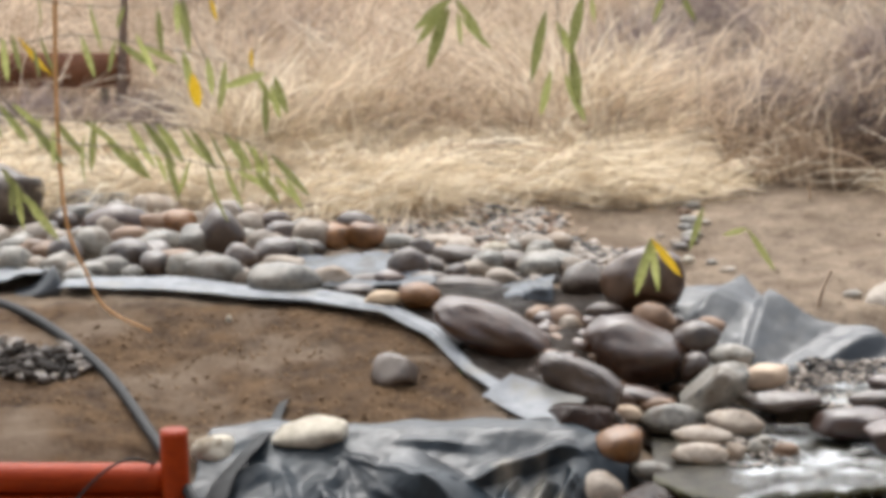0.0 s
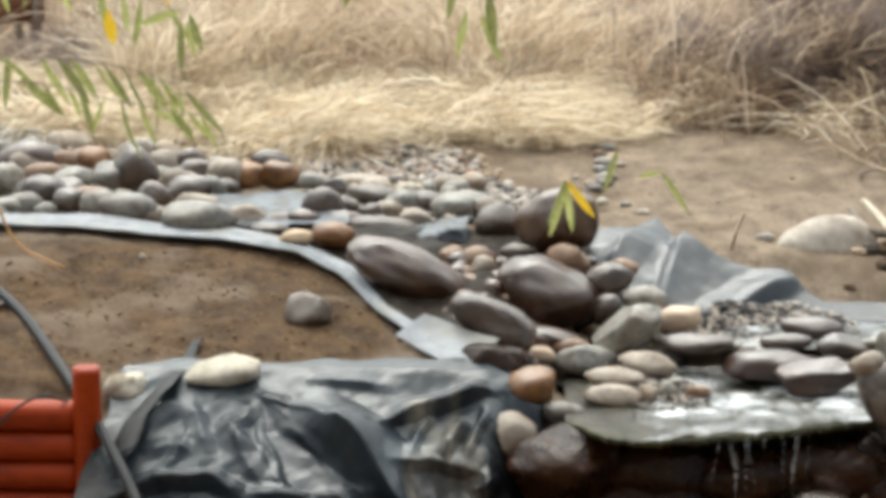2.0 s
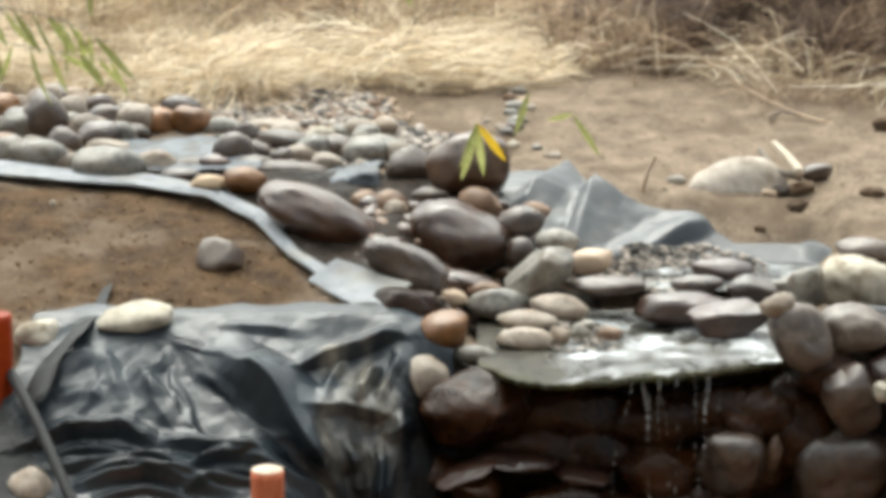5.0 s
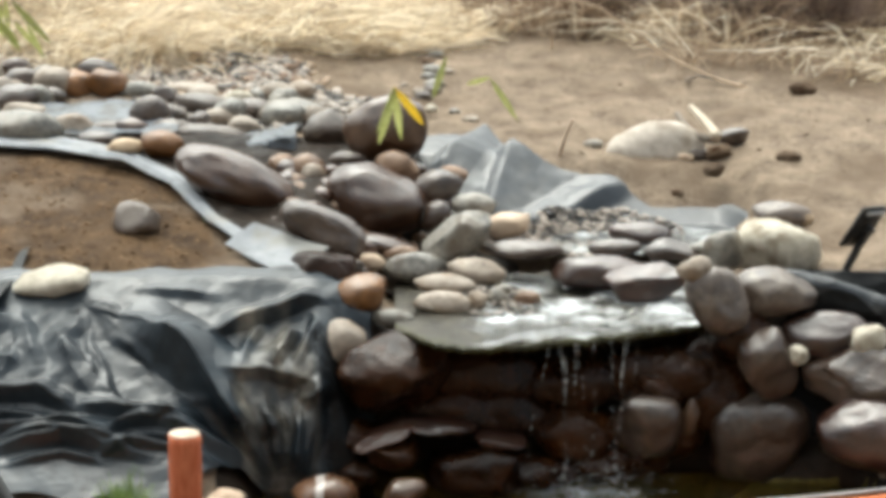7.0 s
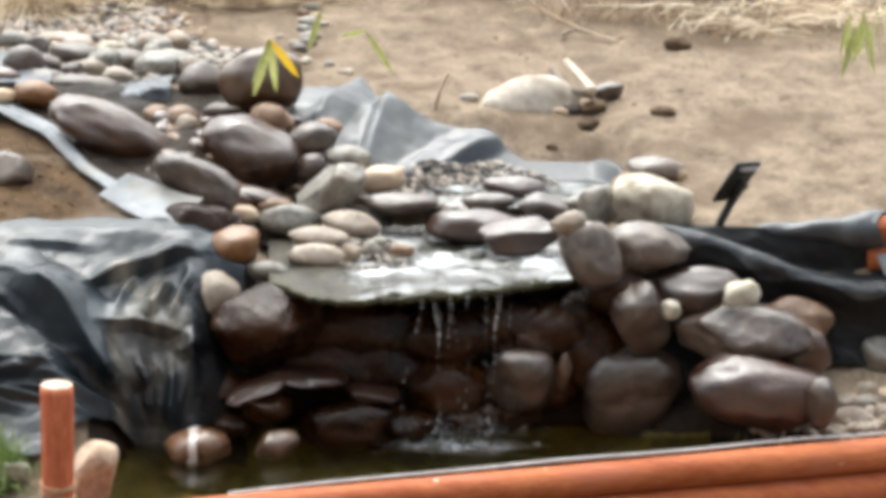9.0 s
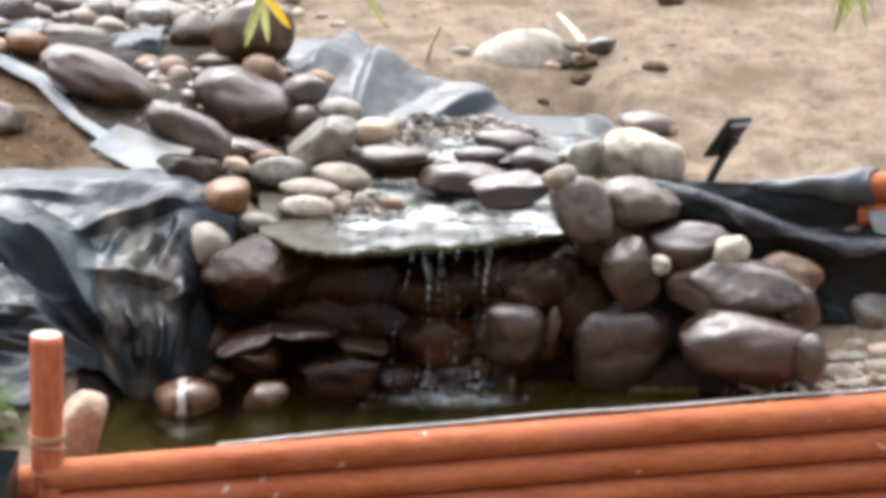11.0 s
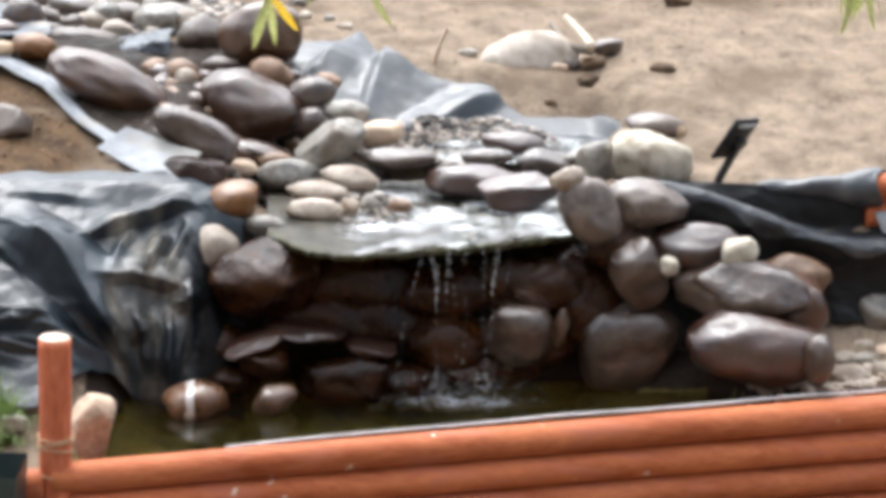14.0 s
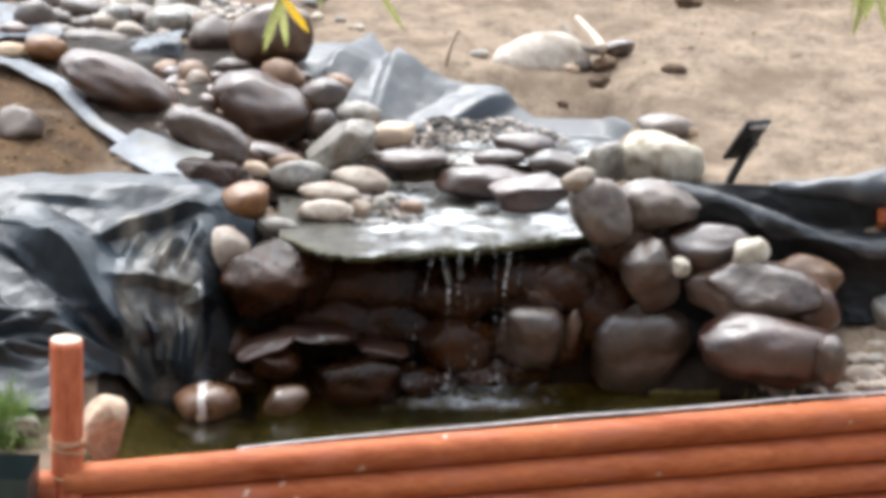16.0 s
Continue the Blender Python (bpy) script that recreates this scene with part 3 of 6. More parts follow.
boulder(1.085, -0.070, 0.240, 0.132, 0.111, 0.122, 4.0, WET_GREY, "squared wet stone coloured dark for the shade behind the falling water", 0.8, 2)
boulder(0.040, -0.090, 0.204, 0.130, 0.130, 0.030, -22.0, WET_PURPLE, "tilted wet ledge stone jutting from the wall", 0.35)
boulder(0.240, -0.070, 0.240, 0.160, 0.130, 0.032, 3.0, WET_PURPLE, "flat wavy wet ledge stone jutting from the wall", 0.35)
boulder(0.489, -0.090, 0.188, 0.110, 0.110, 0.024, 4.0, WET_PURPLE, "thin wet ledge stone in the wall", 0.35)
boulder(0.075, -0.130, 0.140, 0.105, 0.110, 0.064, 3.0, WET_DARK_SHADED, "dark wet oval stone above the waterline")
boulder(-0.080, 0.020, 0.140, 0.150, 0.120, 0.100, 3.0, WET_DARK_SHADED, "dark wet stone above the waterline")
boulder(0.420, -0.130, 0.066, 0.215, 0.130, 0.100, -2.0, WET_DARK_SHADED, "broad dark red-brown flat stone at the waterline", 0.25)
boulder(0.638, -0.120, 0.048, 0.157, 0.087, 0.064, 0.0, WET_DARK_SHADED, "low dark stone at the waterline")
boulder(1.087, 0.100, 0.390, 0.170, 0.137, 0.120, 0.0, WET_DARK_SHADED, "wet stone coloured dark for the shade under the slab")
boulder(1.169, 0.070, 0.175, 0.171, 0.138, 0.121, 0.0, WET_DARK_SHADED, "wet stone coloured dark for the shade under the slab")
boulder(1.029, 0.000, 0.074, 0.148, 0.087, 0.076, 0.0, WET_DARK_SHADED, "dark wet stone at the waterline")
boulder(1.301, 0.100, 0.425, 0.102, 0.087, 0.135, 0.0, WET_DARK_SHADED, "wet stone coloured dark for the shade under the slab")
cobble(1.960, -0.020, 0.575, 0.078, 0.065, 0.054, -12.0, LIMESTONE, "small pale cream stone wedged on the wall", 0.2)
cobble(1.677, -0.060, 0.519, 0.040, 0.034, 0.040, 0.0, LIMESTONE, "tiny white stone in the wall")
cobble(1.258, -0.020, 0.246, 0.034, 0.031, 0.086, 10.0, WET_TAWNY, "narrow tan stone wedged in the wall")
cobble(1.132, -0.020, 0.367, 0.101, 0.056, 0.045, 20.0, WET_DARK_SHADED, "dark shard of stone under the slab")
cobble(2.246, -0.320, 0.215, 0.066, 0.065, 0.104, 0.0, WET_GREY, "rounded blue-grey stone at the water's edge")
cobble(-0.190, -0.330, 0.018, 0.125, 0.095, 0.088, -8.0, STRIPED, "reddish brown stone with a pale stripe in the pond", 0.2)
cobble(0.118, -0.330, 0.036, 0.086, 0.076, 0.066, 0.0, WET_TAWNY, "wet speckled grey stone in the pond under splashes", 0.3)
cobble(-0.067, -0.120, 0.048, 0.079, 0.062, 0.054, 0.0, WET_DARK_SHADED, "dark wet stone at the waterline")
cobble(0.900, -0.060, 0.051, 0.101, 0.057, 0.049, 0.0, WET_DARK_SHADED, "dark wet stone under the splash")
cobble(2.593, 0.223, 0.246, 0.091, 0.078, 0.092, -10.0, GREY, "rounded grey stone on the pond bank")
cobble(2.710, 0.194, 0.212, 0.075, 0.059, 0.052, 0.0, LIMESTONE, "pale grey stone on the pond bank")
cobble(2.412, -0.096, 0.082, 0.089, 0.055, 0.048, 5.0, TANGREY, "pale tan stone at the fence")
cobble(2.605, -0.070, 0.092, 0.097, 0.058, 0.051, -5.0, TANGREY, "pale grey-tan stone at the fence")
cobble(2.266, -0.122, 0.053, 0.084, 0.046, 0.027, 0.0, GREY, "flat grey stone at the water's edge")
cobble(2.420, 0.002, 0.121, 0.053, 0.033, 0.029, 0.0, TANGREY, "small tan pebble on the pond bank")
cobble(2.506, 0.002, 0.116, 0.058, 0.036, 0.031, 0.0, GREY, "small grey pebble on the pond bank")
cobble(2.605, 0.050, 0.138, 0.060, 0.036, 0.031, 0.0, PINK, "small pink-tan pebble on the pond bank")
cobble(2.699, 0.050, 0.148, 0.056, 0.038, 0.033, 0.0, TANGREY, "small tan pebble on the pond bank")
cobble(2.510, 0.089, 0.152, 0.046, 0.028, 0.025, 0.0, TANGREY, "small tan pebble on the pond bank")
cobble(2.699, -0.046, 0.113, 0.046, 0.038, 0.033, 0.0, GREY, "small grey pebble on the pond bank")
cobble(-3.021, 3.029, 1.185, 0.151, 0.128, 0.168, 0.0, GREYBROWN, "dark mossy boulder under willow leaves", 0.3)
cobble(-2.729, 3.306, 1.119, 0.109, 0.064, 0.056, 0, GREY, "smooth grey river cobble in the bank pile")
cobble(-2.550, 3.231, 1.113, 0.132, 0.072, 0.059, 0, GREY, "smooth grey river cobble in the bank pile")
cobble(-2.338, 3.106, 1.109, 0.134, 0.079, 0.069, 0, TANGREY, "smooth tan river cobble in the bank pile")
cobble(-2.693, 3.005, 1.095, 0.144, 0.079, 0.061, 0, GREY, "smooth grey river cobble in the bank pile")
cobble(-2.483, 2.809, 1.094, 0.178, 0.098, 0.086, -8.0, WET_BROWN, "large brown river cobble in the bank pile")
cobble(-2.313, 2.820, 1.081, 0.102, 0.070, 0.061, 0, BROWN, "brown river cobble in the bank pile")
cobble(-2.174, 2.814, 1.088, 0.085, 0.073, 0.068, 0, ORANGE, "rusty orange river cobble in the bank pile")
cobble(-2.090, 2.896, 1.083, 0.079, 0.058, 0.050, 0, TANGREY, "small tan cobble in the bank pile")
cobble(-2.831, 2.638, 1.068, 0.118, 0.073, 0.064, 0, TANGREY, "tan river cobble in the bank pile")
cobble(-2.826, 2.459, 1.045, 0.087, 0.056, 0.049, 0, BROWN, "brown river cobble in the bank pile")
cobble(-2.531, 2.440, 1.065, 0.093, 0.079, 0.078, 0, GREY, "rounded grey cobble in the bank pile")
cobble(-2.383, 2.608, 1.063, 0.094, 0.065, 0.057, 0, BROWN, "brown river cobble in the bank pile")
cobble(-2.228, 2.531, 1.057, 0.110, 0.068, 0.060, 0, GREY, "pale grey river cobble in the bank pile")
cobble(-2.051, 2.500, 1.069, 0.087, 0.074, 0.078, -20.0, GREY, "grey river cobble in the bank pile")
cobble(-1.926, 2.507, 1.100, 0.103, 0.087, 0.111, -30.0, WET_GREY, "large dark grey cobble in the bank pile")
cobble(-1.833, 2.791, 1.084, 0.078, 0.067, 0.061, 0, TANGREY, "tan river cobble in the bank pile")
cobble(-1.713, 2.854, 1.085, 0.082, 0.069, 0.061, 0, WET_BROWN, "dark brown cobble in the bank pile")
cobble(-1.826, 2.542, 1.060, 0.087, 0.068, 0.060, 0, GREY, "grey river cobble in the bank pile")
cobble(-2.330, 2.261, 1.048, 0.117, 0.087, 0.076, 0, WET_GREY, "dark grey cobble in the bank pile")
cobble(-2.451, 2.105, 1.017, 0.094, 0.063, 0.055, 0, GREY, "grey cobble at the stream edge")
cobble(-2.197, 2.136, 1.037, 0.069, 0.059, 0.070, 0, WET_GREY, "dark grey cobble at the stream edge")
cobble(-2.111, 2.222, 1.035, 0.123, 0.075, 0.065, 0, BROWN, "brown oval cobble at the stream edge")
cobble(-2.282, 2.047, 1.011, 0.056, 0.048, 0.048, 0, GREY, "small grey cobble at the stream edge")
cobble(-1.895, 2.001, 1.028, 0.146, 0.097, 0.085, 0, GREY, "large pale grey cobble at the stream edge")
cobble(-1.801, 2.184, 1.048, 0.085, 0.072, 0.084, 0, WET_GREY, "dark grey cobble at the stream edge")
cobble(-1.661, 2.348, 1.054, 0.124, 0.087, 0.076, -8.0, WET_GREY, "dark slate-grey cobble at the stream edge")
cobble(-1.610, 2.212, 1.021, 0.101, 0.059, 0.051, 0, TANGREY, "tan cobble at the stream edge")
cobble(-1.560, 1.863, 1.021, 0.166, 0.103, 0.090, 3.0, GREY, "large grey cobble at the stream edge")
cobble(-1.414, 2.632, 1.069, 0.103, 0.076, 0.067, 5.0, ORANGE, "rusty orange cobble by the stream")
cobble(-1.513, 2.606, 1.080, 0.090, 0.077, 0.078, 0, TANGREY, "tan cobble by the stream")
cobble(-1.252, 2.610, 1.074, 0.100, 0.084, 0.074, 10.0, ORANGE, "rusty orange cobble by the stream")
cobble(-1.522, 2.501, 1.041, 0.090, 0.052, 0.045, 0, GREYBROWN, "dark wet cobble in the stream")
cobble(-1.104, 2.591, 1.050, 0.103, 0.057, 0.045, 0, GREY, "flat grey cobble by the stream")
cobble(-2.733, 2.605, 1.053, 0.088, 0.057, 0.050, 0, TANGREY, "tan cobble in the bank pile")
cobble(-2.913, 2.502, 1.049, 0.091, 0.057, 0.049, 0, GREY, "grey cobble in the bank pile")
cobble(-2.632, 2.290, 1.053, 0.086, 0.073, 0.077, 0, WET_GREY, "dark grey cobble in the bank pile")
cobble(-1.366, 1.963, 1.010, 0.105, 0.069, 0.061, 0, TANGREY, "pale tan cobble at the stream edge")
cobble(-1.244, 1.813, 0.980, 0.098, 0.054, 0.039, 0, WET_GREY, "flat dark cobble at the stream edge")
cobble(-1.017, 2.106, 1.043, 0.096, 0.082, 0.082, 0, WET_GREY, "wet grey cobble in the stream")
cobble(-1.097, 1.954, 1.004, 0.083, 0.058, 0.050, 0, WET_BROWN, "wet brown cobble in the stream")
cobble(-0.927, 2.180, 1.022, 0.072, 0.055, 0.048, 0, GREYBROWN, "dark wet cobble in the stream")
cobble(-0.797, 2.328, 1.034, 0.126, 0.069, 0.054, 5.0, GREYBROWN, "long dark wet cobble in the stream")
cobble(-0.709, 2.122, 1.016, 0.084, 0.054, 0.047, 0, TANGREY, "tan cobble in the stream")
cobble(-0.875, 2.646, 1.045, 0.135, 0.074, 0.036, 0, TANGREY, "flat tan cobble by the stream")
cobble(-0.631, 2.431, 1.040, 0.070, 0.051, 0.045, 0, LIMESTONE, "small white cobble by the stream")
cobble(-0.720, 1.883, 0.986, 0.162, 0.089, 0.047, 5.0, GREYBROWN, "flat dark wet stone at the stream lip")
cobble(-1.189, 1.980, 0.991, 0.099, 0.054, 0.040, 0, GREYBROWN, "dark wet cobble in the stream")
cobble(-0.925, 1.981, 0.996, 0.099, 0.054, 0.043, 0, GREYBROWN, "dark wet cobble in the stream")
cobble(-0.549, 2.218, 1.028, 0.113, 0.066, 0.058, 8.0, GREYBROWN, "dark wet cobble in the stream")
cobble(-0.454, 2.161, 1.021, 0.078, 0.058, 0.051, 0, TANGREY, "tan cobble in the stream")
cobble(-0.348, 2.169, 1.025, 0.146, 0.081, 0.064, 8.0, GREY, "pale grey flat cobble at the stream lip")
cobble(-0.213, 1.814, 1.022, 0.100, 0.085, 0.091, 0, GREYBROWN, "dark wet rounded stone at the stream lip")
cobble(-0.265, 1.400, 0.905, 0.062, 0.055, 0.062, 0.0, TANGREY, "rounded pale stone under the stream lip")
cobble(-0.994, 0.849, 0.846, 0.100, 0.085, 0.080, 0.0, GREYBROWN, "grey angular stone on the bare earth", 0.5, 6)
cobble(-1.290, 0.250, 0.745, 0.148, 0.082, 0.063, 0.0, LIMESTONE, "large pale cream stone holding down the liner", 0.6)
cobble(-1.682, 0.206, 0.666, 0.089, 0.076, 0.073, 0.0, LIMESTONE, "pale tan rough stone beside the fence post", 0.5)
cobble(1.270, 1.900, 0.935, 0.225, 0.130, 0.113, 4.0, PALE_STONE, "large pale flat stone half buried in earth", 0.6)
cobble(1.730, 0.951, 0.846, 0.130, 0.072, 0.055, 6.0, GREYBROWN, "flat brown stone on the earth")
cobble(1.816, 0.933, 0.833, 0.048, 0.040, 0.035, 0.0, TAN, "small tan stone on the earth")
cobble(1.507, 1.568, 0.901, 0.050, 0.036, 0.031, 0.0, DAMP_EARTH, "dark clod of earth on the bare ground", 0.4)
cobble(1.839, 1.604, 0.947, 0.058, 0.036, 0.032, 0.0, DAMP_EARTH, "dark clod of earth on the bare ground", 0.4)
cobble(0.991, 1.925, 0.935, 0.044, 0.028, 0.025, 0.0, GREY, "small grey stone on the earth")
cobble(1.624, 1.885, 0.985, 0.072, 0.042, 0.037, -10.0, WET_GREY, "dark grey stone beside the driftwood")
cobble(1.455, 1.80, 0.925, 0.050, 0.036, 0.028, 10.0, GREYBROWN, "dark broken stone beside the driftwood", 0.4)
cobble(1.545, 1.78, 0.930, 0.058, 0.038, 0.030, -8.0, DAMP_EARTH, "dark clod of earth beside the driftwood", 0.4)
cobble(1.400, 1.78, 0.905, 0.034, 0.026, 0.022, 0.0, PINK, "small pinkish stone beside the driftwood", 0.3)
cobble(2.035, 2.639, 1.049, 0.068, 0.042, 0.036, 0.0, DAMP_EARTH, "dark clod of earth at the grass edge")
cobble(1.341, 1.536, 0.801, 0.028, 0.019, 0.017, 0.0, DAMP_EARTH, "small dark clod of earth")
cobble(-1.772, 1.498, 0.925, 0.013, 0.011, 0.020, 0.0, LIMESTONE, "tiny white pebble on the damp earth")
cobble(0.267, 2.428, 0.994, 0.032, 0.026, 0.023, 0.0, LIMESTONE, "small white pebble on the earth")
cobble(-0.094, 2.329, 1.007, 0.034, 0.026, 0.023, 0.0, TANGREY, "small tan pebble on the earth")
cobble(-1.637, -0.453, 0.250, 0.088, 0.075, 0.086, 0.0, TANGREY, "pale grey stone at the foot of the liner")
boulder(-0.562, -0.940, 0.135, 0.078, 0.075, 0.122, 8.0, SANDSTONE, "rough pinkish sandstone rock behind the corner post", 0.5, 6)
boulder(-0.882, -0.750, 0.079, 0.075, 0.047, 0.041, 0.0, GREY, "grey stone beside the tub")
boulder(-0.946, -0.600, 0.117, 0.065, 0.048, 0.042, 0.0, GREY, "grey stone beside the plant")

fill = random.Random(21)
for i in range(75):
    x, y = fill.uniform(-3.1, -0.25), fill.uniform(1.95, 3.0)
    if (-1.35 < x < -0.8 and 1.9 < y < 2.35) or (x > -1.2 and y > 2.65):
        continue
    a = fill.uniform(0.045, 0.10)
    c = a * fill.uniform(0.6, 0.9)
    cobble(x, y, gz(x, y) + c * 0.55, a, a * 0.8, c, fill.uniform(-15, 15), fill.choice((GREY, GREY, GREY, TANGREY, TANGREY, TANGREY, BROWN, WET_GREY)), "smooth river cobble heaped on the stream bank")

for i in range(46):
    x, y = fill.uniform(-0.42, 0.42), fill.uniform(0.85, 1.62)
    a = fill.uniform(0.028, 0.055)
    cobble(x, y, gz(x, y) + 0.02 + a * 0.3, a, a * 0.85, a * 0.7, fill.uniform(-20, 20), fill.choice((WET_BROWN, BROWN, WET_DARK_SHADED, WET_BROWN)), "small wet brown stone filling the cascade")

for x, y, z, a, c, mat, what in (
        (0.284, 3.425, 1.090, 0.052, 0.036, GREYBROWN, "dark"), (0.301, 3.294, 1.085, 0.044, 0.026, GREY, "grey"), (0.262, 3.219, 1.070, 0.033, 0.022, BROWN, "brown"),
        (0.332, 3.169, 1.064, 0.030, 0.020, PINK, "pinkish"), (0.288, 3.077, 1.056, 0.050, 0.024, GREY, "grey"), (0.318, 3.000, 1.046, 0.020, 0.016, LIMESTONE, "white"),
        (0.363, 3.049, 1.053, 0.026, 0.016, PALE_STONE, "pale"), (0.262, 2.985, 1.036, 0.038, 0.024, GREY, "grey"), (0.290, 2.905, 1.020, 0.054, 0.023, GREY, "grey"),
        (0.275, 2.804, 1.004, 0.050, 0.030, GREYBROWN, "dark"), (0.236, 2.712, 0.992, 0.044, 0.029, GREYBROWN, "dark"), (0.145, 2.874, 1.016, 0.022, 0.016, TANGREY, "tan"),
        (0.379, 2.455, 0.975, 0.028, 0.019, GREY, "grey"), (0.445, 2.375, 0.958, 0.040, 0.016, PALE_STONE, "pale"), (0.215, 2.80, 1.000, 0.030, 0.020, TANGREY, "tan"), (0.330, 3.36, 1.085, 0.030, 0.020, TANGREY, "tan")):
    cobble(x, y, z, a, a * 0.8, c, 0.0, mat, "small " + what + " stone in a short row on the earth")

# ---- the flagstone of the waterfall ----
LIP = [(0.085, 0.063, 0.600), (0.212, -0.164, 0.600), (0.386, -0.228, 0.600), (0.608, -0.180, 0.600), (0.833, -0.116, 0.600), (1.107, -0.019, 0.600), (1.379, 0.130, 0.600)]
BACK_Y = 0.85


def lip_at(s):
    s = s * (len(LIP) - 1)
    i = min(int(s), len(LIP) - 2)
    p, q = Vector(LIP[i]), Vector(LIP[i + 1])
    return p.lerp(q, s - i)


def slab_point(u, v):
    p = lip_at(u)
    jag = 0.020 * wave(p.x, 0, 4, 9) + 0.028 * wave(p.x, 2, 4, 30) + 0.008 * wave(p.x, 2, 9, 80)
    y = (p.y + jag) * (1 - v) + BACK_Y * v
    return (p.x, y, 0.60 + 0.008 * wave(p.x, y, 5, 4) + 0.006 * wave(p.x, y, 8, 14))


slab = grid_sheet("flagstone", np.linspace(0, 1, 260), np.linspace(0, 1, 60), slab_point, SLATE)
sol = slab.modifiers.new("thickness", "SOLIDIFY")
sol.thickness, sol.offset = 0.024, -1
cover(slab, "moss", lambda x, y: 1.15 - (y - float(np.interp(x, [p[0] for p in LIP], [p[1] for p in LIP]))) / 0.075 + 1.1 * wave(x, y, 3, 13))
tagged(slab, "broad thin wet flagstone with a chipped mossy lip", "stone slab")


def film_point(u, v):
    p = Vector(slab_point(u, v))
    edge = min(1.0, 3 * (u - 0.31 - 0.16 * wave(v, 2, 3, 3.5)), 8 * (1 - u))
    p.z += 0.012 * edge + (0.012 * wave(p.x, p.y * 1.6, 2, 9) + 0.006 * wave(p.x, p.y * 1.6, 5, 24)) * max(0.0, edge)
    return p


film = grid_sheet("running_water", np.linspace(0.14, 0.97, 190), np.linspace(0.01, 1, 90),
                  film_point, FILM)
tagged(film, "thin sheet of rippling water running over flagstone", "water", kind="stuff")


def strand(x, y, top, bottom, width, seed, drift=0.0):
    """One thread of falling water: a ribbon at the lip that breaks into drawn-out drops."""
    r = random.Random(seed * 17)
    verts, faces = [], []

    def spindle(t0, t1, w, sides=6):
        n, first = 6, len(verts)
        for i in range(n + 1):
            f = i / n
            t = t0 + (t1 - t0) * f
            rad = w * max(0.06, math.sin(math.pi * (0.06 + 0.9 * f))) * (0.8 + 0.4 * noise.noise((seed, t * 30, 1)))
            cx = x + drift * t + 0.022 * noise.noise((seed * 3.1, t * 3.0, 2)) + 0.004 * noise.noise((seed, t * 17, 7))
            cy, cz = y - 0.02 * max(0.0, t) ** 0.5, top + (bottom - top) * t
            verts.extend((cx + rad * math.cos(math.pi * 2 * k / sides), cy + rad * math.sin(math.pi * 2 * k / sides), cz) for k in range(sides))
            if i:
                b = first + i * sides
                faces.extend((b - sides + k, b - sides + (k + 1) % sides, b + (k + 1) % sides, b + k) for k in range(sides))

    t = r.uniform(0.14, 0.34) * min(1.0, width / 0.006)
    spindle(-0.02, t, width * 0.85)
    while t < 0.97:
        ln = r.uniform(0.012, 0.06)
        gap = r.uniform(0.0, 0.05) * (0.3 + 1.8 * t)
        spindle(t + gap, t + gap + ln, width * r.uniform(0.5, 1.05))
        t += gap + ln * 0.85
    return link("falling_water", verts, faces, FALL)


for sx, wid, k, drift in ((0.677, 0.0020, 1, -0.10), (0.728, 0.0048, 2, 0.035), (0.742, 0.0030, 9, 0.015), (0.796, 0.0030, 3, -0.02), (0.80, 0.0024, 8, 0.05), (0.863, 0.0028, 4, -0.015), (0.929, 0.0020, 5, 0.02), (0.995, 0.0048, 6, -0.05), (0.982, 0.0024, 10, -0.02), (1.035, 0.0024, 7, 0.01)):
    tagged(strand(sx, -0.215 + 0.28 * (sx - 0.66), 0.60, 0.0, wid, k, drift), "thin broken thread of white falling water", "water", "threads of the waterfall")

for sx, k in ((-0.37, 11), (-0.345, 12), (-0.325, 13)):
    tagged(strand(sx, 1.50, 0.975, 0.86, 0.010, k), "short thread of water spilling into the cascade", "water", "threads of the waterfall")

rng = random.Random(4)
bm = bmesh.new()
for i in range(900):
    x, y = rng.choice((0.70, 0.75, 0.78, 0.85, 0.92, 0.96, 1.0)) + rng.gauss(0, 0.085), rng.gauss(-0.225, 0.045)
    r = rng.uniform(0.0010, 0.0040)
    m = pose(x, y, rng.uniform(0.002, 0.008) + (rng.random() ** 7) * 0.12, 0, 0, rng.uniform(0, 180)) @ Matrix.Diagonal((r * rng.uniform(1, 2.6), r, r * rng.uniform(0.5, 1.0), 1))
    bmesh.ops.create_icosphere(bm, subdivisions=1, radius=1, matrix=m)
tagged(part("splash_foam", bm, FALL), "white splashes and bubbles where water lands", "splash", kind="stuff")


# ---- gravel ----
def pebbles(name, n, place, size, mat, label, seed, lift=0.0):
    """Loose small stones, each a dented eight-sided lump."""
    r = random.Random(seed)
    verts, faces = [], []
    base = bmesh.new()
    bmesh.ops.create_icosphere(base, subdivisions=1, radius=1)
    bv = [v.co.copy() for v in base.verts]
    bf = [[v.index for v in f.verts] for f in base.faces]
    base.free()
    for _ in range(n):
        x, y = place(r)
        s = r.uniform(*size)
        m = Matrix.Translation((x, y, gz(x, y) + lift + s * 0.35)) @ Euler((r.uniform(-0.4, 0.4), r.uniform(-0.4, 0.4), r.uniform(0, 6.3))).to_matrix().to_4x4() @ Matrix.Diagonal((s * r.uniform(0.9, 1.6), s, s * r.uniform(0.45, 0.8), 1))
        o = len(verts)
        verts += [m @ v for v in bv]
        faces += [[i + o for i in f] for f in bf]
    return tagged(link(name, verts, faces, mat), label, "gravel", kind="stuff")


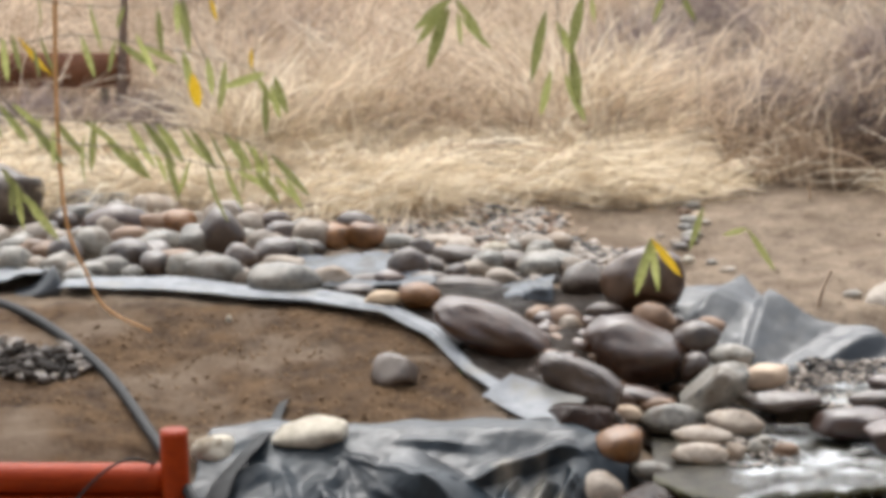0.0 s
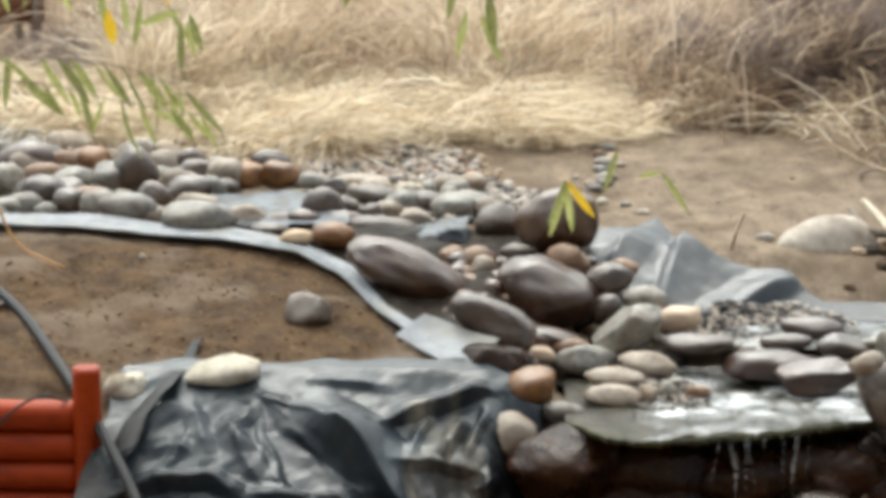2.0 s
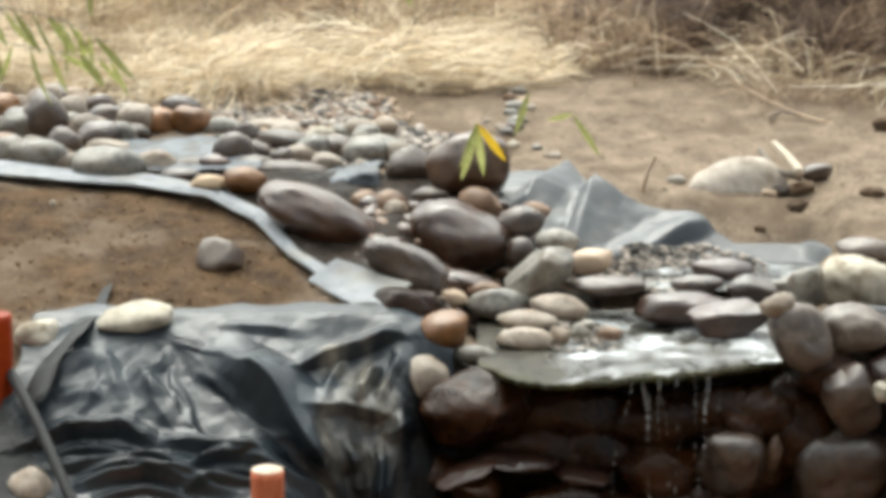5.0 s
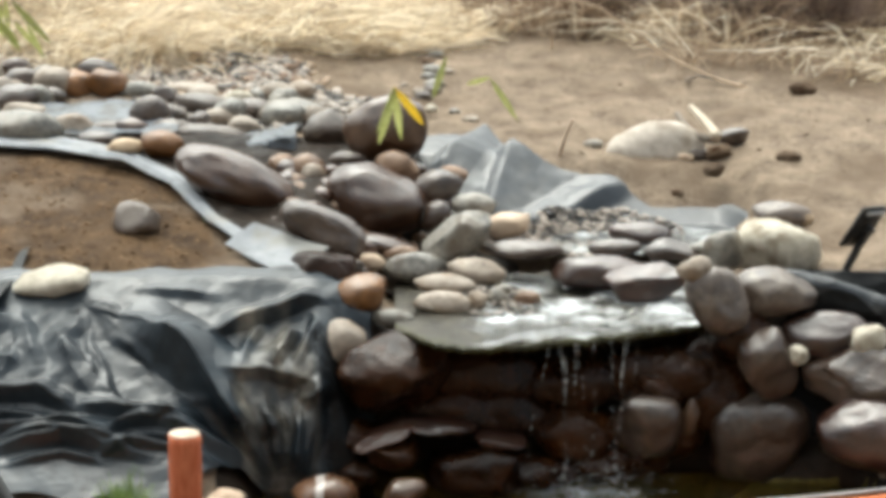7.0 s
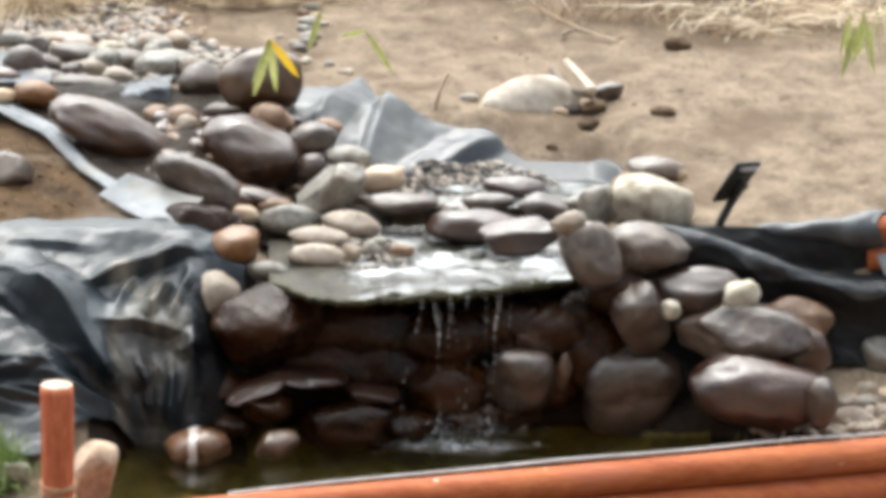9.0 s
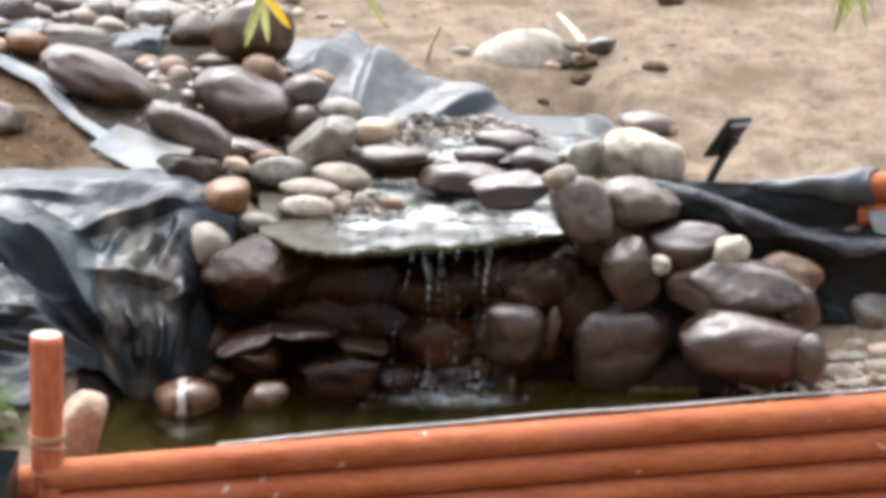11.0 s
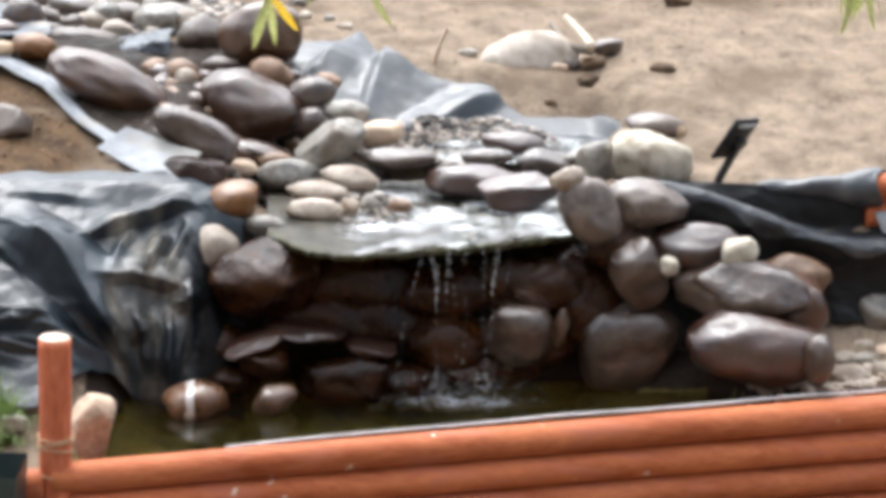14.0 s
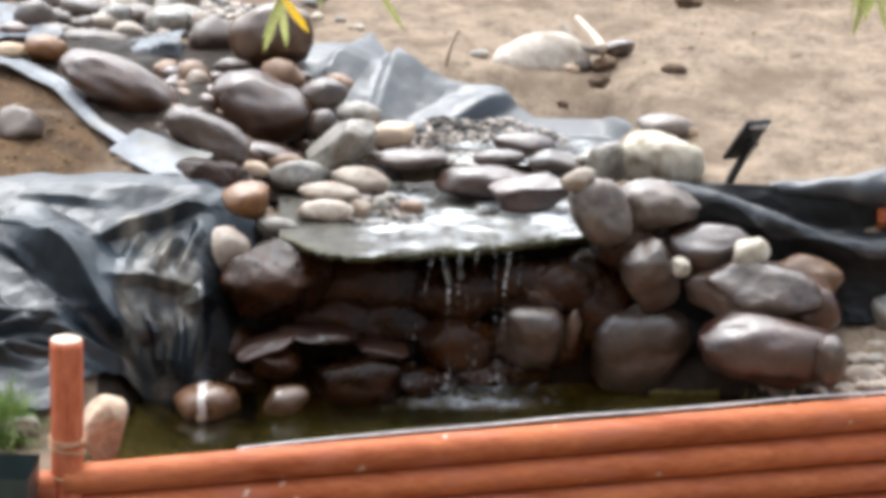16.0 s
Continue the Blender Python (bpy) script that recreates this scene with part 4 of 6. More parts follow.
def patch(cx, cy, rx, ry):
    def place(r):
        a, d = r.uniform(0, 6.283), math.sqrt(r.random())
        return cx + rx * d * math.cos(a), cy + ry * d * math.sin(a)
    return place


pebbles("gravel", 1300, patch(-0.84, 3.0, 0.52, 0.32), (0.009, 0.026), PEBBLE, "heap of dark mixed gravel beside the stream", 1)
pebbles("gravel", 1000, patch(-0.55, 2.35, 0.62, 0.42), (0.009, 0.030), PEBBLE, "wet grey gravel in the stream bed", 2)
pebbles("gravel", 1900, patch(0.92, 1.12, 0.45, 0.20), (0.006, 0.017), PEBBLE, "wet dark gravel in the small pool", 3, 0.13)
pebbles("gravel", 260, patch(0.50, 0.40, 0.22, 0.20), (0.005, 0.013), PEBBLE, "few loose pebbles on the wet flagstone", 27, 0.10)
pebbles("gravel", 260, patch(-0.84, 2.95, 0.55, 0.36), (0.010, 0.030), BROWN, "reddish brown chips among the heaped gravel", 41)
pebbles("gravel", 160, patch(-0.80, 2.9, 0.60, 0.40), (0.008, 0.026), PINK, "pale pinkish chips among the heaped gravel", 42)
pebbles("gravel", 240, patch(2.35, -0.2, 0.35, 0.22), (0.012, 0.03), TANGREY, "pale pebbles on the pond bank", 5)
pebbles("earth_clods", 800, patch(-1.6, 0.98, 1.15, 0.62), (0.005, 0.013), CLOD, "crumbly clods of damp dug earth", 16, -0.004)
pebbles("small_stones", 70, patch(1.35, 2.15, 1.3, 0.9), (0.004, 0.012), EARTH, "scattered small stones and clods on the earth", 26)
pebbles("earth_crumbs", 1500, patch(0.4, 2.0, 3.0, 1.5), (0.002, 0.0055), EARTH, "loose crumbs of tan earth", 6)


# ---- plastic liners ----
def crease(x, y, s, k):
    """Sharp folds: the ridge of a noise field that is drawn out along one way."""
    n = noise.noise((x * s, y * s * 0.35, k))
    return max(0.0, 1 - 3.2 * abs(n)) ** 1.5


def folds(x, y, k, size):
    """Crumples of stiff plastic: straight creases that run several ways and come and go, with flat facets between them."""
    wx, wy = x + 0.04 * noise.noise((x * 2, y * 2, k)), y + 0.04 * noise.noise((x * 2, y * 2, k + 5))
    h = 0.0
    for i in range(9):
        a = 0.5 + i * 1.05 + 0.4 * math.sin(k + i)
        f = 1.7 + 0.9 * i
        t = (wx * math.cos(a) + wy * math.sin(a)) * f + k * 0.37 * i
        gate = max(0.0, 0.35 + 1.3 * noise.noise((x * 1.6 + i * 7, y * 1.6, k * 1.3)))
        h += gate * abs((t % 1.0) - 0.5) * 2 / f
    return size * 2.4 * h


def lattice(x, y, cell, k):
    """Heights on a lattice of triangles, joined by flat facets."""
    x, y = x / cell, y / cell
    s = (x + y) * 0.366
    i, j = math.floor(x + s), math.floor(y + s)
    t = (i + j) * 0.2113
    dx, dy = x - i + t, y - j + t
    # the two outer corners of the triangle and the shares of all three
    u, v = dx + (dx + dy) * 0.366, dy + (dx + dy) * 0.366
    mid = (1, 0) if u > v else (0, 1)
    big, small = max(u, v), min(u, v)

    def height(a, b):
        return noise.cell((i + a + 0.5, j + b + 0.5, k + 0.5))

    return (1 - big) * height(0, 0) + (big - small) * height(*mid) + small * height(1, 1)


def facets(x, y, k, cell):
    """Crumpled stiff film: flat planes of several sizes that meet in straight creases."""
    c, s = math.cos(k), math.sin(k)
    x, y = c * x - s * y, s * x + c * y
    h = lattice(x + 0.05 * lattice(x, y, 0.17, k + 9), y * 0.8, cell, k)
    return h + 0.36 * lattice(0.6 * x - 0.8 * y, 0.8 * x + 0.6 * y, cell * 0.47, k + 3) + 0.20 * lattice(y, x, cell * 0.2, k + 6)


def ridge(x, y, p, q, height, left, right):
    """One fold between two places in plan: wide on one flank, narrow on the other, fading at its ends."""
    dx, dy = q[0] - p[0], q[1] - p[1]
    ln = math.hypot(dx, dy)
    t = ((x - p[0]) * dx + (y - p[1]) * dy) / ln ** 2
    off = (-(x - p[0]) * dy + (y - p[1]) * dx) / ln
    end = max(0, -t, t - 1) * ln
    flank = left if off > 0 else right
    return height * max(0.0, 1 - abs(off) / flank - 0.12 * end / flank) * math.exp(-(end / 0.07) ** 2)


# folds of the liner: a line across and down the bank, its height, and the widths of its upper and lower flank
GREAT_FOLDS = (
    (((-1.02, 0.37), (-0.85, 0.52), (-0.72, 0.63), (-0.61, 0.73), (-0.52, 0.85), (-0.43, 1.04)), 0.14, 0.2, 0.115),
    (((-1.27, 0.45), (-1.15, 0.6), (-1.05, 0.74), (-0.95, 0.86)), 0.022, 0.04, 0.08),
    (((-0.67, 0.47), (-0.49, 0.4), (-0.32, 0.33), (-0.18, 0.26)), 0.065, 0.09, 0.026),
    (((-0.62, 0.64), (-0.45, 0.61), (-0.2, 0.67)), 0.05, 0.1, 0.05),
)
SLOPE_FOLDS = (
    (((-1.57, 0.53), (-1.5, 0.4), (-1.4, 0.35)), 0.05, 0.05, 0.09),
    (((-1.4, 0.35), (-1.33, 0.5), (-1.29, 0.64)), 0.04, 0.04, 0.05),
    (((-1.28, 0.53), (-1.19, 0.43), (-1.17, 0.33)), 0.034, 0.07, 0.05),
    (((-1.22, 0.45), (-1.18, 0.65), (-1.08, 0.8)), 0.045, 0.06, 0.07),
    (((-1.58, 0.88), (-1.43, 0.8), (-1.28, 0.79), (-1.16, 0.86)), 0.06, 0.09, 0.03),
    (((-1.47, 0.97), (-1.33, 0.96), (-1.19, 0.94), (-1.02, 0.97)), 0.05, 0.06, 0.03),
    (((-1.16, 0.84), (-0.99, 0.87), (-0.83, 0.9), (-0.68, 0.93)), 0.05, 0.08, 0.03),
    (((-1.41, 1.07), (-1.29, 1.02), (-1.19, 1), (-1.04, 1.05), (-0.84, 1.09)), 0.05, 0.06, 0.04),
    (((-1.02, 0.96), (-0.94, 0.93), (-0.83, 0.93)), 0.05, 0.04, 0.02),
    (((-0.94, 0.9), (-0.72, 0.96), (-0.55, 1.02), (-0.48, 1.05)), 0.06, 0.08, 0.04),
    (((-1.51, 0.63), (-1.42, 0.59), (-1.34, 0.63)), 0.03, 0.06, 0.05),
    (((-1.50, 0.91), (-1.36, 0.875), (-1.22, 0.90)), 0.022, 0.03, 0.018),
    (((-1.38, 1.00), (-1.24, 0.975), (-1.12, 1.01), (-0.98, 1.00)), 0.022, 0.03, 0.016),
    (((-1.08, 1.10), (-0.92, 1.03), (-0.78, 1.045), (-0.64, 1.02)), 0.025, 0.03, 0.018),
    (((-0.90, 0.97), (-0.76, 1.00), (-0.62, 1.06)), 0.022, 0.03, 0.016),
    (((-1.34, 1.13), (-1.18, 1.08), (-1.02, 1.12)), 0.025, 0.035, 0.02),
    (((-1.12, 0.50), (-1.06, 0.64), (-1.00, 0.80)), 0.020, 0.03, 0.03),
    (((-1.36, 0.46), (-1.38, 0.60), (-1.43, 0.74)), 0.022, 0.03, 0.04),
)
SHELF_FOLDS = (
    (((-0.52, 0.61), (-0.49, 0.49), (-0.45, 0.4)), 0.03, 0.04, 0.03),
    (((-0.4, 0.61), (-0.35, 0.53), (-0.31, 0.44)), 0.06, 0.07, 0.03),
    (((-0.31, 0.61), (-0.27, 0.52), (-0.24, 0.37)), 0.03, 0.03, 0.03),
    (((-0.58, 0.66), (-0.53, 0.77), (-0.45, 0.86)), 0.03, 0.05, 0.04),
    (((-0.4, 0.76), (-0.37, 0.88), (-0.36, 1.01)), 0.03, 0.04, 0.04),
    (((-0.31, 0.76), (-0.29, 0.88), (-0.29, 1.01)), 0.035, 0.03, 0.05),
    (((-0.29, 0.74), (-0.23, 0.71), (-0.18, 0.64)), 0.04, 0.05, 0.05),
    (((-1.16, 0.3), (-1.08, 0.32), (-1.01, 0.34)), 0.010, 0.03, 0.05),
    (((-0.95, 0.23), (-0.77, 0.24), (-0.59, 0.26)), 0.015, 0.05, 0.04),
)
HANGING_FOLDS = (
    (((-0.62, 0.67), (-0.52, 0.84), (-0.4, 1.03)), 0.03, 0.04, 0.06),
    (((-0.42, 0.72), (-0.4, 0.85), (-0.37, 1.04)), 0.03, 0.05, 0.05),
    (((-0.35, 0.74), (-0.33, 0.85), (-0.34, 1.04)), 0.03, 0.05, 0.05),
    (((-0.28, 0.74), (-0.29, 0.88), (-0.31, 1.06)), 0.05, 0.06, 0.04),
    (((-0.2, 0.66), (-0.24, 0.85), (-0.28, 1.05)), 0.035, 0.05, 0.05),
)


def liner_base(x, y):
    """The bank and the apron of earth that the liner lies on, without small bumps."""
    apron = 0.72 + 0.648 * (y - 0.28) - 4.0 * np.maximum(0.0, -0.08 - y) - 3.0 * max(0.0, x + 0.22) - 3.0 * max(0.0, -0.62 - x)
    return np.maximum(ground_height(x, y) + 0.045, np.where(y < 0.2, apron, -1.0))


def liner_column(x):
    """One line of the bank from its top edge down: y, z and the length along it."""
    y = np.linspace(0.44, -0.72, 460)
    z = np.convolve(np.pad(liner_base(x, y), 10, "edge"), np.ones(21) / 21, "valid")
    return y, z, np.concatenate([[0.0], np.cumsum(np.hypot(np.diff(y), np.diff(z)))])


def fold(x, s, line, height, up, down):
    """A crease along a line, wide on its upper flank and steep on its lower one, fading at its ends."""
    lift = np.zeros_like(x)
    n = len(line) - 1
    for i in range(n):
        (ax, ay), (bx, by) = line[i], line[i + 1]
        dx, dy = bx - ax, by - ay
        t = np.clip(((x - ax) * dx + (s - ay) * dy) / (dx * dx + dy * dy), 0, 1)
        off = np.hypot(x - ax - t * dx, s - ay - t * dy)
        flank = np.where((s - ay) * dx - (x - ax) * dy < 0, up, down)
        along = (i + t) / n
        lift = np.maximum(lift, height * np.clip(np.minimum(along, 1 - along) / 0.3 + 0.12, 0, 1) * np.maximum(0, 1 - off / flank) ** 1.15)
    return lift


def front_liner():
    """Vertices of the liner, row by row: the bank's lines with all folds laid along their normals."""
    nx, ns = 330, 280
    xs = np.linspace(-1.68, 0.0, nx)
    top, low = np.zeros(nx), np.zeros(nx)
    for i, x in enumerate(xs):
        y, _, length = liner_column(x)
        top[i] = 0.018 * math.sin(x * 9) + 0.012 * math.sin(x * 23) + float(np.interp(x, [-1.68, -1.5, -1.2, -0.8, -0.55, -0.3, 0.0], [0.16, 0.08, 0.10, 0.085, 0.03, 0.05, 0.05]))
        low[i] = np.interp(0.66 - 0.44 * float(smooth01(-0.78, -0.45, x)) + 0.02 * math.sin(x * 21), -y, length)
    px, ps, pz, nz = (np.zeros((ns, nx)) for _ in range(4))
    sl = np.zeros((ns, nx))
    for i, x in enumerate(xs):
        y, z, length = liner_column(x)
        t = top[i] + (low[i] - top[i]) * np.linspace(0, 1, ns)
        sl[:, i], px[:, i], ps[:, i], pz[:, i] = t, x, np.interp(t, length, y), np.interp(t, length, z)
    dy, dz = np.gradient(ps, axis=0), np.gradient(pz, axis=0)
    size = np.hypot(dy, dz)
    lift = np.zeros((ns, nx))
    for line, h, up, down in GREAT_FOLDS + SLOPE_FOLDS + SHELF_FOLDS + HANGING_FOLDS:
        lift += fold(px, sl, line, (0.8 if line in [f[0] for f in SLOPE_FOLDS] and line[0][1] < 0.7 else 1.3) * h, up, down)
    # fine creases: a fan below the pale stone, and level ones near the foot
    r = random.Random(77)
    for i in range(40):
        if i % 2:
            a, d, ln = r.uniform(-0.95, 0.95), r.uniform(0.05, 0.55), r.uniform(0.12, 0.34)
            p = (-1.20 + d * math.sin(a), 0.26 + d * math.cos(a))
            a += r.gauss(0, 0.25)
            q = (p[0] + ln * math.sin(a), p[1] + ln * math.cos(a))
        else:
            p = (r.uniform(-1.55, -0.70), r.uniform(0.74, 1.14))
            q = (p[0] + r.uniform(0.12, 0.36), p[1] + r.gauss(0, 0.05))
        m = ((p[0] + q[0]) / 2 + r.gauss(0, 0.006), (p[1] + q[1]) / 2 + r.gauss(0, 0.006))
        lift += fold(px, sl, (p, m, q), r.uniform(0.004, 0.010) if i % 2 else r.uniform(0.007, 0.016), r.uniform(0.025, 0.055), r.uniform(0.010, 0.024))
    verts = []
    for j in range(ns):
        for i in range(nx):
            x, t = px[j, i], sl[j, i]
            e = lift[j, i] + 0.013 * facets(x, t * 0.8, 2.0, 0.3) + 0.003 * facets(x + 0.3 * t, t, 5.0, 0.11) + 0.006 * crease(x + 0.5 * t, t - 0.6 * x, 5, 3.3) * max(0.0, 0.4 + wave(x, t, 31, 2.5))
            e *= 0.25 + 0.75 * min(1.0, (t - top[i]) / 0.10)
            verts.append((x + (0.02 * wave(t, 1, 2, 6) - 0.17 * t * float(smooth01(1.1, 1.7, -x))), ps[j, i] + e * dz[j, i] / size[j, i], pz[j, i] - e * dy[j, i] / size[j, i]))
    return verts, [(j * nx + i + nx, j * nx + i + nx + 1, j * nx + i + 1, j * nx + i) for j in range(ns - 1) for i in range(nx - 1)]


sheet = link("pond_liner", *front_liner(), LINER)
mod = sheet.modifiers.new("thickness", "SOLIDIFY")
mod.thickness, mod.offset = 0.004, 0



def muddiness(x, y):
    inside = min(x + 0.58, -0.26 - x, y + 0.25, 0.10 - y) + 0.14 * wave(x * 2.2, y, 4, 5)
    return inside / 0.10 * (0.9 + 0.9 * wave(x * 3, y * 0.6, 8, 9)) * float(smooth01(-0.3, 0.0, ground_height(x, y)))


dots = random.Random(12)
# deeper black towards the falls and along the hose, with a ragged edge
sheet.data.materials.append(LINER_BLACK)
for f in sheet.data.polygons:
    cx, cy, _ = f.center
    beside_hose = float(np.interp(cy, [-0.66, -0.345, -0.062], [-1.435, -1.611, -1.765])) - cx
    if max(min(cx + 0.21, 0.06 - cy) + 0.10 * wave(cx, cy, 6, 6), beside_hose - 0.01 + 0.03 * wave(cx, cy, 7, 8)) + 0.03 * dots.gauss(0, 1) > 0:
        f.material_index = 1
cover(sheet, "mud", muddiness)
tagged(sheet, "crumpled black plastic pond liner draped down the bank", "pond liner")


def bent_edge(u, v):
    line = ((-1.438, 0.616, 0.779), (-1.456, 0.393, 0.750), (-1.528, 0.114, 0.702), (-1.610, -0.018, 0.623), (-1.652, -0.165, 0.527))
    k = min(int(u * 4), 3)
    p = Vector(line[k]).lerp(Vector(line[k + 1]), u * 4 - k)
    a = 0.3 + v * 6.1
    r = 0.016 + 0.036 * u
    return p + Vector((1.2 * r * math.cos(a), 0.9 * r * math.sin(a), 0.5 * r * math.cos(a))) + Vector((0.008 * wave(u, v, 1, 4), 0, 0))


tagged(grid_sheet("liner_edge", np.linspace(0, 1, 40), np.linspace(0, 1, 16), bent_edge, LINER_BLACK, 0.004), "rolled-over black edge of plastic liner beside a stone", "pond liner")


def strip_path(t):
    """The near edge of the stream's liner, from the far end of the bank to the cascade."""
    xs = [-2.6, -1.85, -1.45, -1.1, -0.88, -0.70, -0.57]
    ys = [1.85, 1.72, 1.66, 1.52, 1.28, 0.88, 0.70]
    s = t * 6
    return np.interp(s, range(7), xs), np.interp(s, range(7), ys)


def strip(u, v):
    x, y = strip_path(u)
    y2 = y + (0.17 - 0.09 * float(smooth01(0.3, 0.55, u))) * v
    return (x + 0.04 * v, y2, sheet_base(x, y2) + 0.018 + 0.012 * math.sin(v * 3.1) + 0.014 * wave(x, v, 3, 5))


sheet = grid_sheet("stream_liner", np.linspace(0, 1, 140), np.linspace(0, 1, 14), strip, LINER_PALE, 0.004)
tagged(sheet, "grey plastic liner edge along the stream bank", "pond liner")


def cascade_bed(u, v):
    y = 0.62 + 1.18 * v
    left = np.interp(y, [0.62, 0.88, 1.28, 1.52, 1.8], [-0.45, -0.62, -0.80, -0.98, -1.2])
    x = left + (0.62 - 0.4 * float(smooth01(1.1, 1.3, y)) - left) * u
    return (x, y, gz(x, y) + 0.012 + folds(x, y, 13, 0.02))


# near-black sheet: shade between the boulders is put into its colour
tagged(grid_sheet("cascade_liner", np.linspace(0, 1, 70), np.linspace(0, 1, 60), cascade_bed, MUD_AND_GAP_SHADE, 0.004), "wet muddy liner coloured dark for the shade between cascade stones", "pond liner")
pebbles("gravel", 500, patch(-0.1, 1.15, 0.45, 0.5), (0.010, 0.03), WET_BROWN, "wet brown pebbles between the cascade boulders", 15)


def side_liner(u, v):
    x, y = -3.1 + 0.42 * u, 1.90 + 0.36 * v
    return (x, y, gz(x, y) + 0.03 + 0.05 * u * (1 - v) + folds(x, y, 5, 0.010))


def curled_end(u, v):
    """The end of the same sheet, turned up into a fin."""
    rise = 0.15 * u ** 1.9 * min(1.0, 5 * (1.06 - u))
    return (-2.80 + 0.20 * u + 0.02 * math.sin(3 * v) * u, 1.87 + 0.07 * v * v - 0.03 * math.sin(math.pi * u), 0.955 + (0.02 + rise) * v + 0.004 * wave(u, v, 2, 4))


side = grid_sheet("side_liner", np.linspace(0, 1, 50), np.linspace(0, 1, 24), side_liner, LINER_PALE, 0.004)
tagged(side, "pale grey plastic liner with a curled end on the bank", "pond liner")
grid_sheet("curled_end", np.linspace(0, 1, 24), np.linspace(0, 1, 12), curled_end, LINER_DUSTY, 0.004, side)


pebbles("rubble", 190, patch(-2.60, 1.04, 0.30, 0.20), (0.010, 0.034), GREYBROWN, "heap of dark mossy rubble beside the hose", 51)
pebbles("rubble", 110, patch(-2.62, 1.00, 0.26, 0.16), (0.012, 0.036), MUD_AND_GAP_SHADE, "dark wet clods in the rubble beside the hose", 52, 0.012)
pebbles("rubble", 50, patch(-2.60, 1.06, 0.32, 0.22), (0.008, 0.022), TANGREY, "pale chips in the rubble beside the hose", 53, 0.01)



def flap(u, v):
    a, b, c, d = Vector((-0.619, 0.674, 0.764)) + Vector((0, 0, 0.02)), Vector((-0.357, 0.330, 0.736)), Vector((-0.181, 0.520, 0.810)), Vector((-0.497, 0.700, 0.876))
    p = a.lerp(b, u).lerp(d.lerp(c, u), v)
    return p + Vector((0, 0, 0.012 * wave(p.x, p.y, 2, 6)))


tagged(grid_sheet("liner_flap", np.linspace(0, 1, 30), np.linspace(0, 1, 30), flap, LINER_PALE, 0.005), "stiff grey flap of plastic liner lying on earth", "pond liner")


PLEATS = (
    ((0.30, 1.62), (0.50, 1.95), 0.05, 0.06, 0.13), ((0.52, 1.42), (0.62, 1.78), 0.045, 0.05, 0.15), ((0.70, 1.26), (1.09, 1.52), 0.075, 0.16, 0.04),
)


def back_liner(u, v):
    """Rumpled against the earth at one end, flat and wet at pool level at the other."""
    x = 0.20 + (1.42 + 0.05 * wave(v, 3, 1, 3)) * u
    near = 1.34 - 0.46 * u
    far = float(np.interp(x, [0.2, 0.5, 0.66, 0.86, 1.08, 1.22, 1.7], [1.92, 1.96, 1.70, 1.62, 1.56, 1.45, 1.42]))
    y = near + (far - near) * v
    lift = 0.0
    for p, q, h, le, ri in PLEATS:
        lift += ridge(x, y, p, q, h, le, ri)
    flat = float(smooth01(0.95, 1.25, x))
    z = min(max(sheet_base(x, y) - 0.012 * flat, 0.682 + 0.008 * v), 2.0 - 1.24 * flat) + 0.014
    return (x, y, z + lift * (1 - flat) + (0.014 * (1 - flat) + 0.003) * facets(x, y, 6, 0.22))


tagged(grid_sheet("pool_liner", np.linspace(0, 1, 130), np.linspace(0, 1, 60), back_liner, LINER_DUSTY, 0.004), "rumpled grey-black plastic liner behind the pool", "pond liner")


def pool_surface(u, v):
    x, y = 0.72 + 0.88 * u, 0.95 + 0.47 * v - 0.06 * u
    return (x, y, 0.712 - 0.03 * (abs(2 * u - 1) ** 4 + abs(2 * v - 1) ** 4) + 0.006 * wave(x, y, 3, 14))


tagged(grid_sheet("pool_water", np.linspace(0, 1, 90), np.linspace(0, 1, 36), pool_surface, FILM), "shallow rippling water over gravel in the pool", "water", kind="stuff")


def stream_bed(u, v):
    x = -1.55 + 0.66 * u + 0.08 * wave(u, v, 2, 3)
    y = 1.85 + 0.47 * v
    return (x, y, sheet_base(x, y) + 0.022 + 0.016 * facets(x, y, 3, 0.14))


tagged(grid_sheet("stream_bed_liner", np.linspace(0, 1, 60), np.linspace(0, 1, 30), stream_bed, LINER_WET, 0.004), "wet plastic liner in the stream bed", "pond liner")


def spill(u, v):
    """A tongue of wet liner that carries the stream over its lip, straight down in front."""
    x0, x1 = -0.57, -0.345
    x = x0 + (x1 - x0) * u + 0.02 * wave(u, v, 2, 4)
    t = min(1.0, v / 0.55)
    y = 1.86 - 0.22 * t - 0.05 * max(0.0, v - 0.45) + 0.03 * wave(u, v, 8, 5)
    z = 1.000 + 0.045 * u + 0.012 * wave(u * 3, v, 5, 3) - 0.45 * max(0.0, v - 0.45 - 0.1 * u) ** 1.1
    return (x, y - 0.03 * math.sin(u * 9) * max(0.0, v - 0.5), z)


tagged(grid_sheet("spill_liner", np.linspace(0, 1, 24), np.linspace(0, 1, 34), spill, LINER_WET, 0.004), "wet grey tongue of liner at the stream lip", "pond liner")


